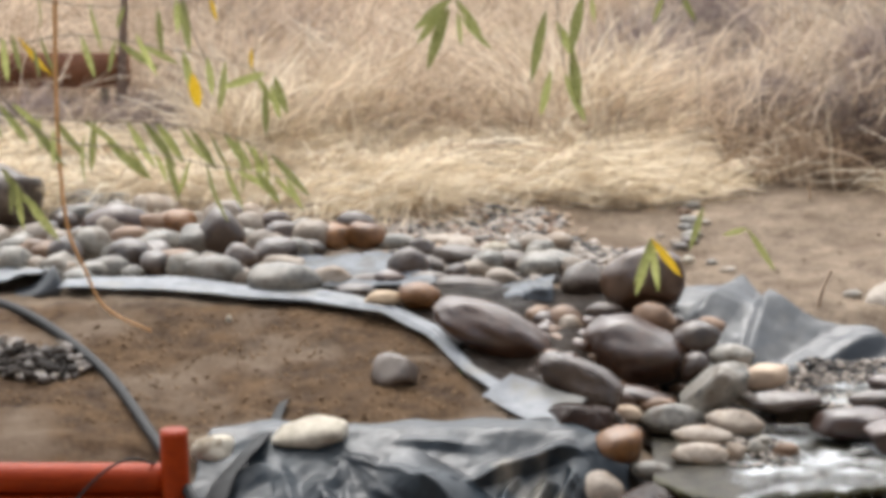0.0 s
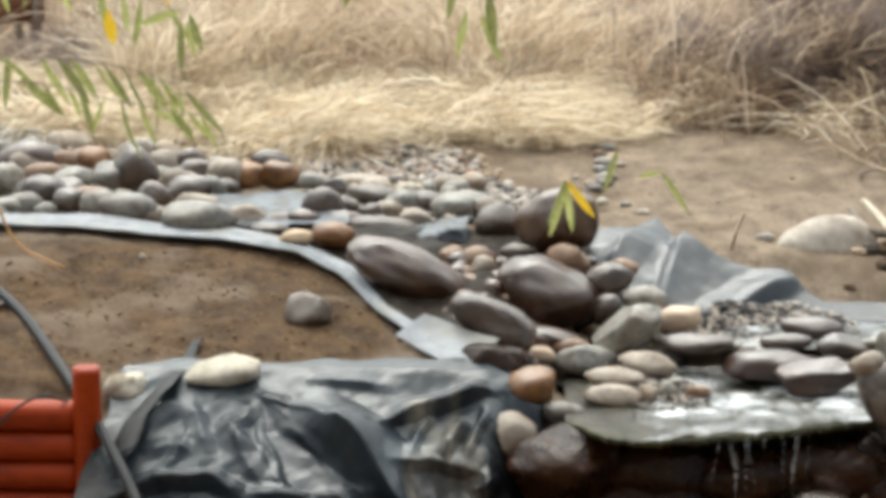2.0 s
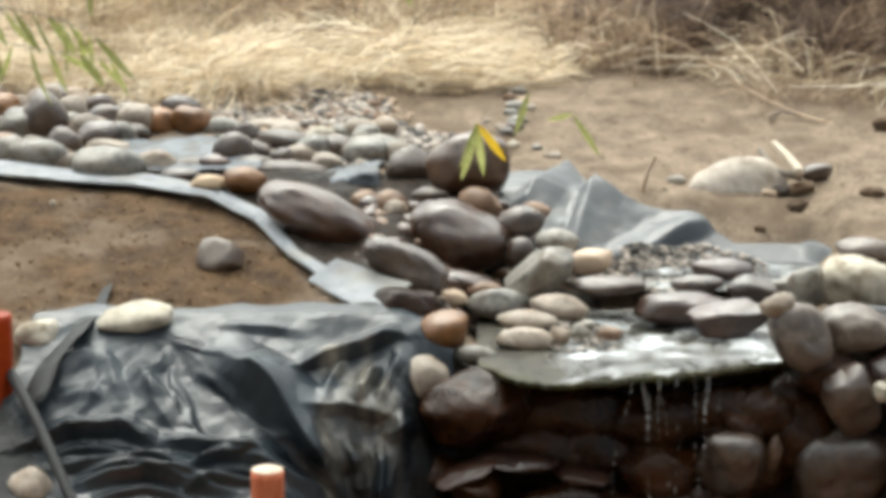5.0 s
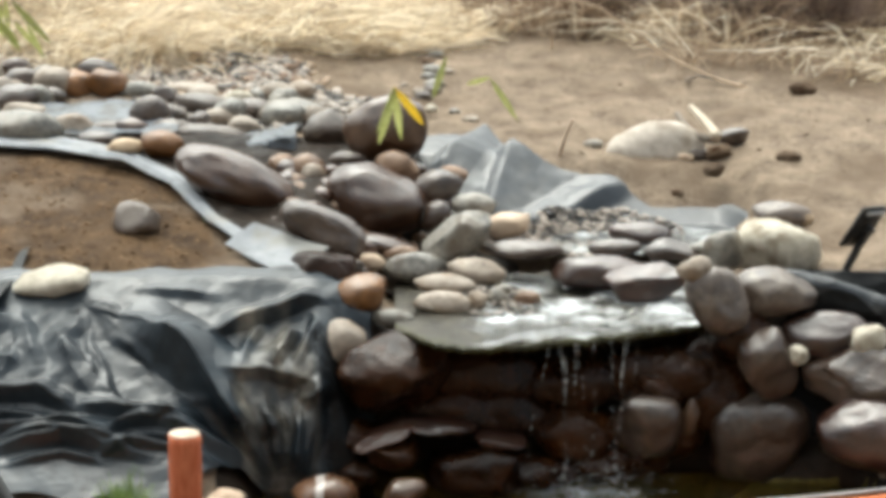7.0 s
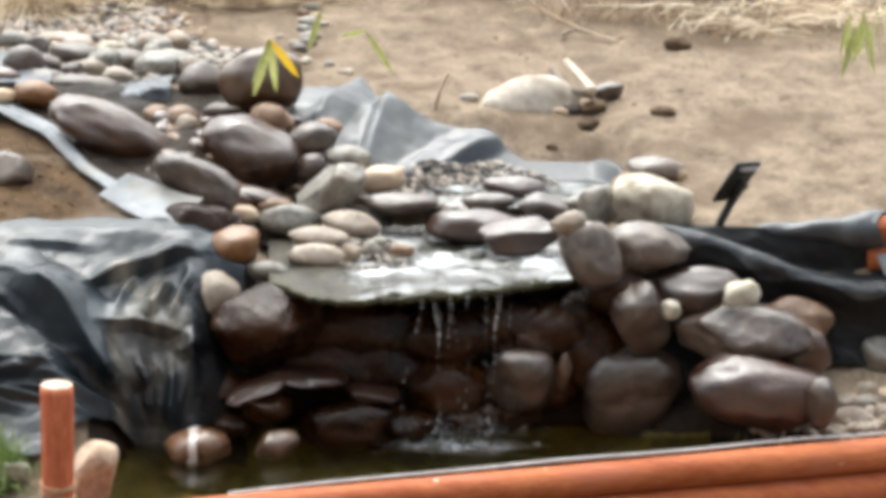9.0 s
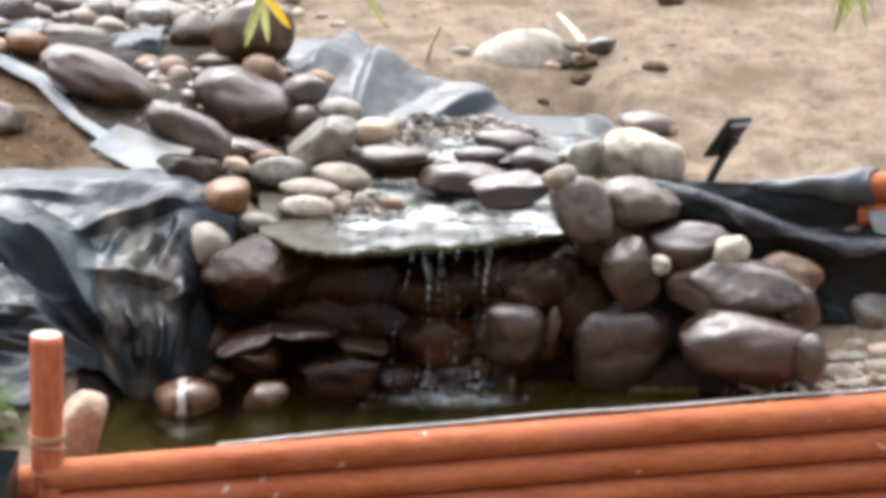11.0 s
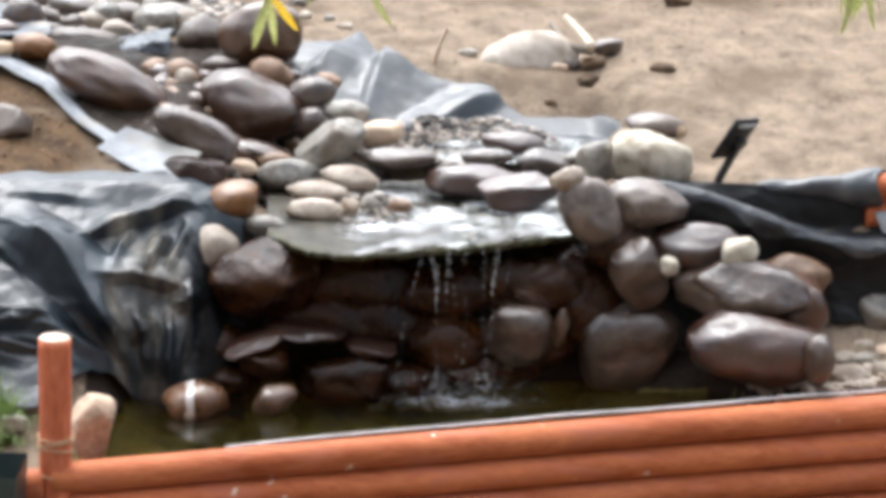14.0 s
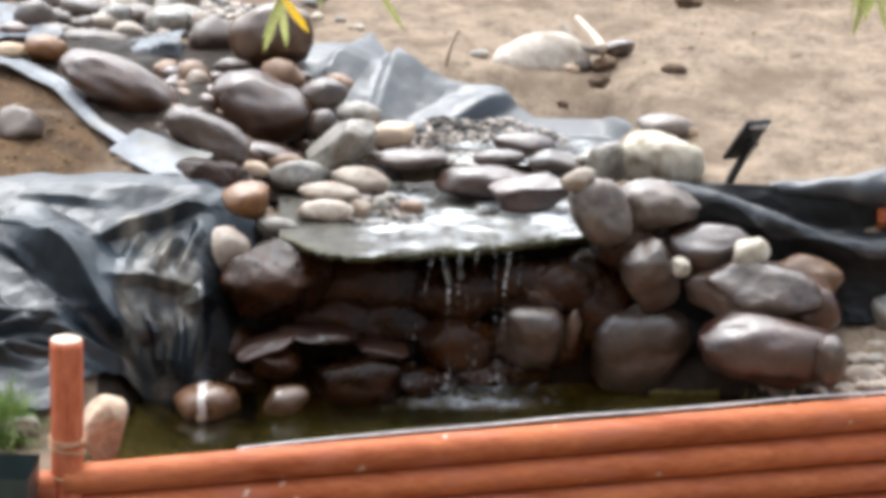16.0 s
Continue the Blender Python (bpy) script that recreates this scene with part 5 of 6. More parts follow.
def right_liner(u, v):
    """From the earth behind, over a rounded rim that falls away to one side, down to the pond's edge."""
    x = 1.66 + 1.5 * u
    rim_z = float(np.interp(x, [1.66, 1.73, 1.975, 2.21, 2.446, 3.2], [0.79, 0.787, 0.708, 0.620, 0.565, 0.545])) + 0.008 * wave(u, 1, 3, 9)
    rim = Vector((x, 0.25, rim_z - 0.05))
    low = 0.02 + 0.16 * float(smooth01(1.9, 2.25, x))
    foot = Vector((x, low, sheet_base(x, low)))
    if v < 0.2:
        deep = 0.365 + 0.07 * float(smooth01(2.05, 2.3, x))
        back = Vector((x, deep, sheet_base(x, deep) + 0.006))
        q = back.lerp(rim + Vector((0, 0.048, 0.022)), v / 0.2)
        q.z = max(q.z, min(sheet_base(x, q.y) + 0.012, back.z))
    elif v < 0.5:
        a = radians(155 - 150 * (v - 0.2) / 0.3)
        q = rim + Vector((0, -0.052 * -math.cos(a), 0.052 * math.sin(a))) if a > math.pi / 2 else rim + Vector((0, -0.052 * math.cos(a), 0.052 * math.sin(a)))
    else:
        t = (v - 0.5) / 0.5
        q = (rim + Vector((0, -0.052, 0.004))).lerp(foot, t) + Vector((0, 0.05 * math.sin(math.pi * t), 0))
    return q + Vector((0, -0.014, 0.006)) * (facets(q.x, q.z * 1.5 + q.y, 8, 0.2) + 0.6 * crease(q.x + q.z, q.z - q.x, 6, 4.2))


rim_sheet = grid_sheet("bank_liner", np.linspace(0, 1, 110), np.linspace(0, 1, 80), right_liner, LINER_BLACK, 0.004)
# rim faces take the lighter colour as a painted highlight
rim_sheet.data.materials.append(LINER_LIT_RIM)
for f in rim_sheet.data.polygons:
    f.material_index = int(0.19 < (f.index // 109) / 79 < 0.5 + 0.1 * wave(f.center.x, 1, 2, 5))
tagged(rim_sheet, "black plastic liner hanging over the pond bank", "pond liner")


def roll(u, v):
    p = Vector((2.06, 0.375, 0.735)).lerp(Vector((2.575, 0.345, 0.740)), u)
    a = v * 2 * math.pi * 1.12 - 0.6
    r = (0.018 + 0.060 * u) * (1 + 0.10 * math.sin(3 * a + u * 4) * u + 0.10 * (v - 0.5))
    dent = 0.25 * r * wave(3 * u, 2 * v, 4, 1.6) + 0.14 * r * lattice(u, v, 0.16, 3)
    return p + Vector((0.02 * math.sin(a) + 0.03 * u * math.sin(2 * a), (r + dent) * math.cos(a), (r + dent) * math.sin(a)))


def tongue(u, v):
    """A loose end of liner that hangs over the rail."""
    p = Vector((2.56, 0.30, 0.655)).lerp(Vector((2.86, 0.28, 0.675)), u)
    return p + Vector((0.03 * v, -0.05 * v ** 0.7, -(0.02 + 0.075 * math.sin(math.pi * min(1, 0.25 + 0.6 * u))) * v + 0.006 * wave(u, v, 3, 4)))


tagged(grid_sheet("liner_tongue", np.linspace(0, 1, 20), np.linspace(0, 1, 12), tongue, LINER_PALE, 0.004), "loose pale end of plastic liner over a rail", "pond liner")
tagged(grid_sheet("rolled_liner", np.linspace(0, 1, 50), np.linspace(0, 1, 40), roll, LINER_DUSTY, 0.004), "loosely rolled edge of black plastic liner", "pond liner")


# ---- fences of red-stained round rails ----
def log(name, p, q, r, parent, seed, mat=RED_WOOD, thick=None):
    """A peeled pole with slight swellings, knots and rounded ends."""
    p, q = Vector(p), Vector(q)
    d = (q - p).normalized()
    side = d.cross(Vector((0, 0, 1)) if abs(d.z) < 0.9 else Vector((0, 1, 0))).normalized()
    up = side.cross(d)
    n, k = 40, 20
    verts, faces = [], []
    for i in range(n + 1):
        t = i / n
        end = min(1.0, 0.985 + 0.015 * min(i, n - i)) * (1 + ((thick or r) / r - 1) * t)
        for j in range(k):
            a = 2 * math.pi * j / k
            rr = r * end * (1 + 0.025 * noise.noise((t * 6, math.cos(a), seed + math.sin(a))))
            verts.append(p.lerp(q, t) + rr * (math.cos(a) * side + math.sin(a) * up))
        if i:
            b = i * k
            faces += [(b - k + j, b - k + (j + 1) % k, b + (j + 1) % k, b + j) for j in range(k)]
    faces += [tuple(range(k))[::-1], tuple(range(n * k, n * k + k))]
    return link(name, verts, faces, mat, parent)


def post(name, x, y, z0, z1, r, parent, seed, mat=RED_POST, top=CUT_WOOD):
    ob = log(name, (0, 0, z0), (0, 0, z1), r, parent, seed, mat)
    ob.location = (x, y, 0)
    cap = bmesh.new()
    bmesh.ops.create_cone(cap, cap_ends=True, segments=20, radius1=r * 0.97, radius2=r * 0.93, depth=0.005, matrix=pose(0, 0, z1 + 0.0015))
    part("cut_end", cap, top, ob, "sawn top of the post", smooth=False)
    return ob


pond_fence = empty("pond_fence", 0, 0, 0, "low fence of horizontal red-stained round rails round a pond", "fence")
FA, FB = Vector((-0.70, -1.20, 0)), Vector((3.1, -0.195, 0))
for i in range(5):
    ra, rb = 0.0575, 0.0665
    log("rail", FA + Vector((0, 0, 0.085 - ra - 2 * ra * i)), FB + Vector((0, 0, 0.085 - rb - 2 * rb * i)), ra, pond_fence, i * 3.7, thick=rb)
corner = post("post", -0.68, -1.18, -0.58, 0.555, 0.059, pond_fence, 5)
for i, z in enumerate((0.19, 0.165, 0.14, 0.05)):
    ring = bmesh.new()
    pts = 24
    vs = []
    for a in range(pts):
        t = 2 * math.pi * a / pts
        for b in range(6):
            s = 2 * math.pi * b / 6
            rr = 0.0625 + 0.004 * math.cos(s)
            vs.append(ring.verts.new((rr * math.cos(t), rr * math.sin(t), z + 0.01 * math.sin(t + i * 2) + 0.004 * math.sin(s))))
    for a in range(pts):
        for b in range(6):
            ring.faces.new((vs[a * 6 + b], vs[((a + 1) % pts) * 6 + b], vs[((a + 1) % pts) * 6 + (b + 1) % 6], vs[a * 6 + (b + 1) % 6]))
    part("twine", ring, TWINE, corner, "loop of pale natural twine")
log("rail", (-1.6, -1.19, 0.0), (-0.72, -1.19, 0.0), 0.06, pond_fence, 31)
log("rail", (-1.6, -1.19, -0.115), (-0.72, -1.19, -0.115), 0.06, pond_fence, 33)

upper_fence = empty("side_fence", -2.6, 0, 0, "short fence of red-orange round rails and posts on the bank", "fence")
post("post", 0.80, -0.06, 0.0, 0.835, 0.056, upper_fence, 8, RED_DEEP, RED_DEEP)
for i in range(5):
    log("rail", (-0.9, -0.02, 0.633 - 0.122 * i), (0.76, -0.02, 0.629 - 0.122 * i), 0.061, upper_fence, 12 + i, RED_DEEP)

far_fence = empty("bank_fence", 2.6, 0.35, 0.6, "red-stained round rails half covered by plastic liner", "fence")
for i in range(2):
    log("rail", (-0.07, 0.0, 0.148 - 0.118 * i), (1.2, 0.0, 0.148 - 0.118 * i), 0.059, far_fence, 22 + i)

# liner lip along the inside of the pond fence
lip_line = [FA.lerp(FB, t / 12) + Vector((0, 0.055, 0.088 + 0.003 * math.sin(t * 2.3) - 0.004 * max(0, 5 - t))) for t in range(2, 13)]
tagged(tube("liner_edge", lip_line, 0.0065, PALE_EDGE), "pale folded edge of plastic liner along the fence", "pond liner")

tagged(tube("wire", [(-2.27, -0.100, 0.42), (-2.194, -0.100, 0.555), (-2.089, -0.100, 0.667), (-2.008, -0.098, 0.718), (-1.947, -0.090, 0.728), (-1.90, -0.05, 0.700), (-1.86, 0.050, 0.665)], 0.006, RUBBER, sides=6), "thin black wire looped over the red fence", "wire")

# ---- hose ----
hose = tube("hose", [(-3.065, 1.876, 0.961), (-2.814, 1.699, 0.954), (-2.549, 1.402, 0.914), (-2.229, 0.927, 0.827), (-1.968, 0.358, 0.731), (-1.765, -0.062, 0.612), (-1.611, -0.345, 0.466), (-1.435, -0.661, 0.228), (-1.250, -0.884, 0.036)], 0.022, RUBBER, sides=12)
tagged(hose, "black ribbed rubber hose running down the bank", "hose")

# ---- solar lamp ----
lamp = empty("solar_lamp", *(1.917, 0.40, 0.721), "black solar garden spotlight on a stake", "solar lamp")
tube("stake", [(0.0, 0.02, -0.12), (0.007, 0.02, 0.008), (0.078, 0.02, 0.155), (0.115, 0.015, 0.20)], 0.018, RUBBER, lamp, sides=8)
across, along = Vector((0.108, 0.08, -0.01)), Vector((0.080, -0.09, 0.18))
facing = along.cross(across).normalized()
tilt = Matrix((across.normalized(), along.normalized(), facing)).transposed().to_4x4()
tilt.translation = Vector((0.072, 0.0, 0.212))
for name, size, place, m, text in (("housing", (0.135, 0.215, 0.018), (0, 0, 0), RUBBER, ""), ("solar_panel", (0.120, 0.200, 0.006), (0, 0, 0.011), SOLAR, "dark glossy solar panel"), ("bracket", (0.10, 0.016, 0.012), (0.006, 0.085, -0.014), PALE_EDGE, "pale metal strip under the panel"), ("clamp", (0.035, 0.05, 0.03), (0.01, -0.01, -0.02), RUBBER, "")):
    bm = bmesh.new()
    bmesh.ops.create_cube(bm, size=1, matrix=tilt @ Matrix.Translation(place) @ Matrix.Diagonal((*size, 1)))
    bmesh.ops.bevel(bm, geom=list(bm.edges), offset=0.003, segments=2, affect="EDGES")
    part(name, bm, m, lamp, text)

# ---- tub and plant at the corner ----
bm = bmesh.new()
bmesh.ops.create_cone(bm, cap_ends=True, segments=4, radius1=0.15, radius2=0.19, depth=0.26, matrix=pose(0, 0, 0, 0, 0, 40))
top = max(bm.faces, key=lambda f: f.calc_center_median().z)
bmesh.ops.inset_region(bm, faces=[top], thickness=0.015)
bmesh.ops.translate(bm, verts=top.verts, vec=(0, 0, -0.2))
tub = part("plastic_tub", bm, PLASTIC, smooth=False)
tub.location = (-0.92, -1.36, 0.01)
tagged(tub, "dark green plastic tub beside the fence post", "tub")


def blade_stuff(name, n, place, height, width, mat, seed, spread=0.5, base=gz, droop=1.0):
    """Many narrow bent blades, each a strip of three quads."""
    r = random.Random(seed)
    verts, faces = [], []
    for _ in range(n):
        x, y = place(r)
        h, w = r.uniform(*height), r.uniform(*width)
        a = r.uniform(0, 6.283)
        lean = r.gauss(0, spread)
        dx, dy = math.cos(a), math.sin(a)
        z = base(x, y) - 0.01
        o = len(verts)
        for k in range(4):
            t = k / 3
            out = h * math.sin(lean * (0.3 + droop * t)) * t
            up = h * t * math.cos(lean * (0.3 + droop * t))
            ww = w * (1 - 0.8 * t)
            px, py = x + dx * out, y + dy * out
            verts += [(px - dy * ww, py + dx * ww, z + up), (px + dy * ww, py - dx * ww, z + up)]
        faces += [(o + 2 * k, o + 2 * k + 1, o + 2 * k + 3, o + 2 * k + 2) for k in range(3)]
    return link(name, verts, faces, mat)


px, py, pz = (-0.930, -0.740, 0.303)
ob = blade_stuff("corner_plant", 420, patch(px, py, 0.08, 0.06), (0.10, 0.24), (0.003, 0.006), PLANT, 3, 0.6)
tagged(ob, "small feathery green plant beside the tub", "plant")


tagged(blade_stuff("dead_leaves", 420, patch(-2.56, 1.00, 0.26, 0.16), (0.012, 0.030), (0.005, 0.012), DEAD_LEAF, 9, 1.4), "heap of dark wet dead leaves beside the hose", "dead leaves", kind="stuff")


gx, gy, _ = (-0.698, 0.954, 0.816)
tagged(blade_stuff("grass_tuft", 40, patch(gx, gy, 0.03, 0.03), (0.02, 0.05), (0.002, 0.004), PLANT, 19, 0.6), "tiny green weed on the damp earth", "weed")


# ---- dry field ----
def box(x0, x1, y0, y1):
    return lambda r: (r.uniform(x0, x1), y0 + (y1 - y0) * r.random())


def swirl(x, y):
    """The way in which the wind has laid the stalks."""
    return 0.4 + 2.2 * wave(x, y, 2, 0.8) + 0.9 * wave(x, y, 6, 2.5)


def stalks(name, n, place, length, width, mat, seed, lean, loose, mound):
    """Long limp stalks that lie over one another along the swirl, each a strip of four quads."""
    r = random.Random(seed)
    verts, faces = [], []
    for _ in range(n):
        x, y = place(r)
        h, w = r.uniform(*length) * (0.55 + 1.1 * max(0.0, 0.4 + wave(x, y, 21, 1.4))), r.uniform(*width)
        a = swirl(x, y) + r.gauss(0, loose)
        e = max(0.02, r.gauss(lean, 0.22))
        z = gz(x, y) + mound * max(0, 0.5 + wave(x, y, 4, 1.7)) * r.random()
        dx, dy = math.cos(a), math.sin(a)
        o, out, up = len(verts), 0.0, 0.0
        for k in range(5):
            ww = w * (1 - 0.18 * k)
            px, py = x + dx * out, y + dy * out
            verts += [(px - dy * ww, py + dx * ww, z + up - ww), (px + dy * ww, py - dx * ww, z + up + ww)]
            out += h / 4 * math.cos(e)
            up = max(up + h / 4 * math.sin(e), 0.0)
            e -= r.uniform(0.1, 0.45)
        faces += [(o + 2 * k, o + 2 * k + 1, o + 2 * k + 3, o + 2 * k + 2) for k in range(4)]
    return link(name, verts, faces, mat)


def field_edge(x):
    return float(np.interp(x, [-3.5, 0.3, 0.9, 1.3, 1.75, 2.5], [3.25, 3.35, 3.55, 3.3, 3.0, 2.85])) + 0.3 * wave(x, 0, 5, 1.1) + 0.2 * wave(x, 3, 5, 3.1)


def straw_place(r):
    while True:
        x, y = r.uniform(-3.5, 4.0), r.uniform(2.8, 4.7)
        if y > field_edge(x) and (x < 0.5 or r.random() < 0.035) and r.random() < (0.15 + 1.5 * max(0.0, 0.45 + wave(x, y, 9, 1.9))) * (1.25 - 0.7 * (y - field_edge(x))):
            return x, y


tagged(stalks("straw_mat", 24000, straw_place, (0.2, 0.5), (0.0022, 0.0052), STRAW, 11, 0.34, 1.15, 0.12), "pale flattened dry straw at the field edge", "dry grass", kind="stuff")
def grass_place(r):
    while True:
        x, y = r.uniform(-4.0, 5.0), r.uniform(4.2, 9.0)
        if x < -2.35 and y < 5.35 and r.random() < 0.96:
            continue
        if not ((0.7 < x < 3.3 and y < 5.4) or math.hypot(x - 0.25, y - 5.6) < 0.6) or r.random() < 0.3:
            return x, y


tagged(stalks("dry_grass", 30000, grass_place, (0.3, 0.8), (0.002, 0.005), BRUSH, 12, 1.15, 1.2, 0.05), "tall tawny dry grass in the field", "dry grass", kind="stuff")
def scrub_place(r):
    while True:
        x, y = r.uniform(-3.6, 4.2), r.uniform(3.6, 4.9)
        if r.random() < 0.10 + 0.9 * float(smooth01(0.3, 1.0, x)):
            return x, y


tagged(stalks("dry_grass", 8500, scrub_place, (0.15, 0.45), (0.002, 0.005), SCRUB, 18, 1.0, 1.4, 0.03), "short brown dry grass at the field edge", "dry grass", kind="stuff")
tagged(blade_stuff("dry_grass", 9000, box(-7, 8, 9.0, 16), (0.3, 0.8), (0.004, 0.009), BRUSH, 13, 0.4), "tall tawny dry grass farther up the field", "dry grass", kind="stuff")


def tuft_place(r):
    cx, cy, s = r.choice(((1.55, 3.15, 0.10), (1.85, 3.1, 0.16), (2.0, 3.3, 0.2), (2.35, 2.95, 0.15), (0.95, 3.6, 0.08), (2.6, 3.1, 0.2)))
    return cx + r.gauss(0, s), cy + r.gauss(0, s * 0.5)


tagged(stalks("grass_tufts", 360, tuft_place, (0.15, 0.42), (0.0015, 0.003), SCRUB, 23, 0.75, 1.6, 0.0), "sparse pale dry grass tufts at the earth's edge", "dry grass", kind="stuff")


bunch = random.Random(31)
BUNCHES = [(bunch.uniform(-2.2, 4.0), bunch.uniform(3.75, 8.0), bunch.uniform(0.06, 0.16)) for _ in range(34)]


def bunch_place(r):
    cx, cy, s = r.choice([b for b in BUNCHES if b[0] < 0.9 or b[1] > 5.5])
    return cx + r.gauss(0, s), cy + r.gauss(0, s)


tagged(stalks("grass_bunches", 6000, bunch_place, (0.3, 0.7), (0.002, 0.0045), STRAW, 32, 1.25, 1.8, 0.0), "pale golden bunches of dry grass in the field", "dry grass", kind="stuff")


def shrub(x, y, size, height, mat, seed, n=1500, label=""):
    """A dome of thin forked twigs."""
    r = random.Random(seed)
    verts, faces = [], []
    base = gz(x, y)

    def twig(p, d, length, w):
        side = d.cross(Vector((r.uniform(-1, 1), r.uniform(-1, 1), r.uniform(-1, 1)))).normalized() * w
        o = len(verts)
        for k in range(3):
            q = p + d * length * k / 2 + Vector((r.gauss(0, 0.02), r.gauss(0, 0.02), r.gauss(0, 0.02))) * (k > 0)
            verts.extend((q - side * (1 - 0.35 * k), q + side * (1 - 0.35 * k)))
        faces.extend([(o, o + 1, o + 3, o + 2), (o + 2, o + 3, o + 5, o + 4)])
        return q

    for i in range(n // 10):
        a, e = r.uniform(0, 6.283), r.uniform(0.15, 1.5)
        d = Vector((math.cos(a) * math.cos(e) * size, math.sin(a) * math.cos(e) * size, math.sin(e) * height))
        ln = d.length * r.uniform(0.4, 0.75)
        p = twig(Vector((r.gauss(0, 0.05), r.gauss(0, 0.05), -0.01)), d.normalized(), ln, 0.004)
        for j in range(9):
            dd = (d.normalized() + Vector((r.gauss(0, 0.55), r.gauss(0, 0.55), r.gauss(0, 0.5)))).normalized()
            twig(p - d.normalized() * ln * r.uniform(0, 0.6), dd, size * r.uniform(0.2, 0.55), 0.002)
    ob = link("shrub", verts, faces, mat)
    ob.location = (x, y, base)
    return tagged(ob, label or "leafless grey-brown twiggy dry shrub", "shrub", "shrubs of the field")


NEAR_SHRUBS = ((0.75, 4.75, 0.38, 0.38), (1.15, 4.45, 0.42, 0.40), (1.6, 4.35, 0.45, 0.40), (2.05, 4.3, 0.45, 0.38), (2.5, 4.25, 0.45, 0.38), (3.0, 4.4, 0.5, 0.45), (1.9, 4.9, 0.6, 0.5), (2.8, 3.95, 0.34, 0.28), (3.2, 3.9, 0.36, 0.30), (1.2, 3.95, 0.3, 0.28), (1.85, 3.75, 0.35, 0.3), (2.3, 3.6, 0.35, 0.32), (-0.66, 4.05, 0.14, 0.17))
FAR_SHRUBS = ((-3.2, 4.75, 0.5, 0.22), (-2.6, 4.7, 0.45, 0.22), (-2.1, 4.9, 0.4, 0.3), (1.5, 5.4, 0.7, 0.6), (2.4, 5.5, 0.8, 0.6), (0.05, 5.9, 0.5, 0.45), (-1.0, 5.0, 0.3, 0.3), (0.1, 5.6, 0.6, 0.5), (0.45, 6.2, 0.6, 0.5), (-1.1, 6.0, 0.4, 0.35), (0.3, 7.2, 0.8, 0.6), (1.3, 7.0, 0.9, 0.6), (-1.9, 6.4, 0.6, 0.4), (-2.4, 7.5, 0.8, 0.6), (3.4, 7.2, 1.0, 0.8), (-0.9, 8.2, 0.9, 0.6), (2.3, 8.6, 1.1, 0.8), (0.7, 9.5, 1.1, 0.8))
for i, (x, y, s, h) in enumerate(NEAR_SHRUBS + FAR_SHRUBS):
    shrub(x, y, s, h, TWIG_DARK if (x > 1.4 and y < 4.6) or y < 4.1 else TWIG, 40 + i, 8000 if abs(x - 0.25) < 0.3 and 5 < y < 6.5 else 4200)

# arching stems and sticks
def stick(name, pts, r, mat, label, category="stick", group=""):
    return tagged(tube(name, pts, r, mat, sides=6, taper=0.5), label, category, group)


stick("dry_stem", [(1.870, 2.700, 1.017), (1.629, 2.850, 1.064), (1.410, 3.000, 1.149), (1.244, 3.000, 1.260), (1.082, 3.050, 1.370), (0.893, 3.100, 1.405)], 0.0085, DRY_STEM, "long arching bleached dry stem at the field edge")
stick("dry_stem", [(-0.040, 3.900, 1.133), (-0.126, 3.800, 1.186), (-0.383, 3.750, 1.288), (-0.697, 3.750, 1.317), (-0.957, 3.800, 1.303)], 0.008, DRY_STEM, "arching tawny dry stem over the straw")
stick("dry_stem", [(1.511, 2.884, 1.041), (1.540, 2.600, 1.119), (1.641, 2.885, 1.046)], 0.010, BARK, "short dark stick on the bare earth")
stick("dry_stem", [(0.887, 3.410, 1.085), (0.874, 3.300, 1.191), (0.856, 3.300, 1.261)], 0.006, DRY_STEM, "thin upright dry stem")
stick("dry_stem", [(1.777, 3.600, 1.136), (1.816, 3.600, 1.265)], 0.004, DRY_STEM, "thin upright dry stem")
stick("dry_stem", [(1.523, 3.600, 1.078), (1.434, 3.600, 1.236)], 0.006, DRY_STEM, "thin upright dry stem")
stick("dry_stem", [(0.829, 1.759, 0.904), (0.852, 1.750, 1.002), (0.889, 1.750, 1.087)], 0.010, SANDSTONE, "short dry stick standing in bare earth")
stick("driftwood", [(1.533, 1.750, 1.010), (1.487, 1.900, 1.055), (1.437, 2.000, 1.097)], 0.025, PALE_WOOD, "bleached split branch beside a flat stone", "driftwood")
stick("driftwood", [(1.547, 1.800, 0.983), (1.437, 1.850, 0.998), (1.374, 2.000, 1.065)], 0.026, BARK, "grey broken branch beside a flat stone", "driftwood")
stick("dead_trunk", [(-2.823, 5.200, 1.237), (-2.805, 5.200, 1.627), (-2.778, 5.200, 1.998)], 0.032, TWIG_DARK, "thin dead grey trunk in the field", "tree trunk")
plank = empty("board_rail", *(-3.175, 5.200, 1.509), "weathered red-brown board on stakes in the field", "board rail")
BOARD = surface("brown_board", (0.12, 0.05, 0.03), (0.25, 0.12, 0.07), 5, 0.8, 0.3, 40, 0)
bm = bmesh.new()
bmesh.ops.create_cube(bm, size=1, matrix=pose(-0.15, 0, 0.0, 0, 1, 3) @ Matrix.Diagonal((1.1, 0.05, 0.19, 1)))
bmesh.ops.bevel(bm, geom=list(bm.edges), offset=0.008, segments=2, affect="EDGES")
part("board", bm, BOARD, plank)
for sx in (-0.5, 0.25):
    tube("stake", [(sx, 0.05, -0.42), (sx, 0.05, 0.08)], 0.025, BARK, plank)


# ---- willow leaves in front ----
willow = empty("willow_tree", -2.6, -5, 0, "weeping willow with narrow green and yellow hanging leaves", "tree")
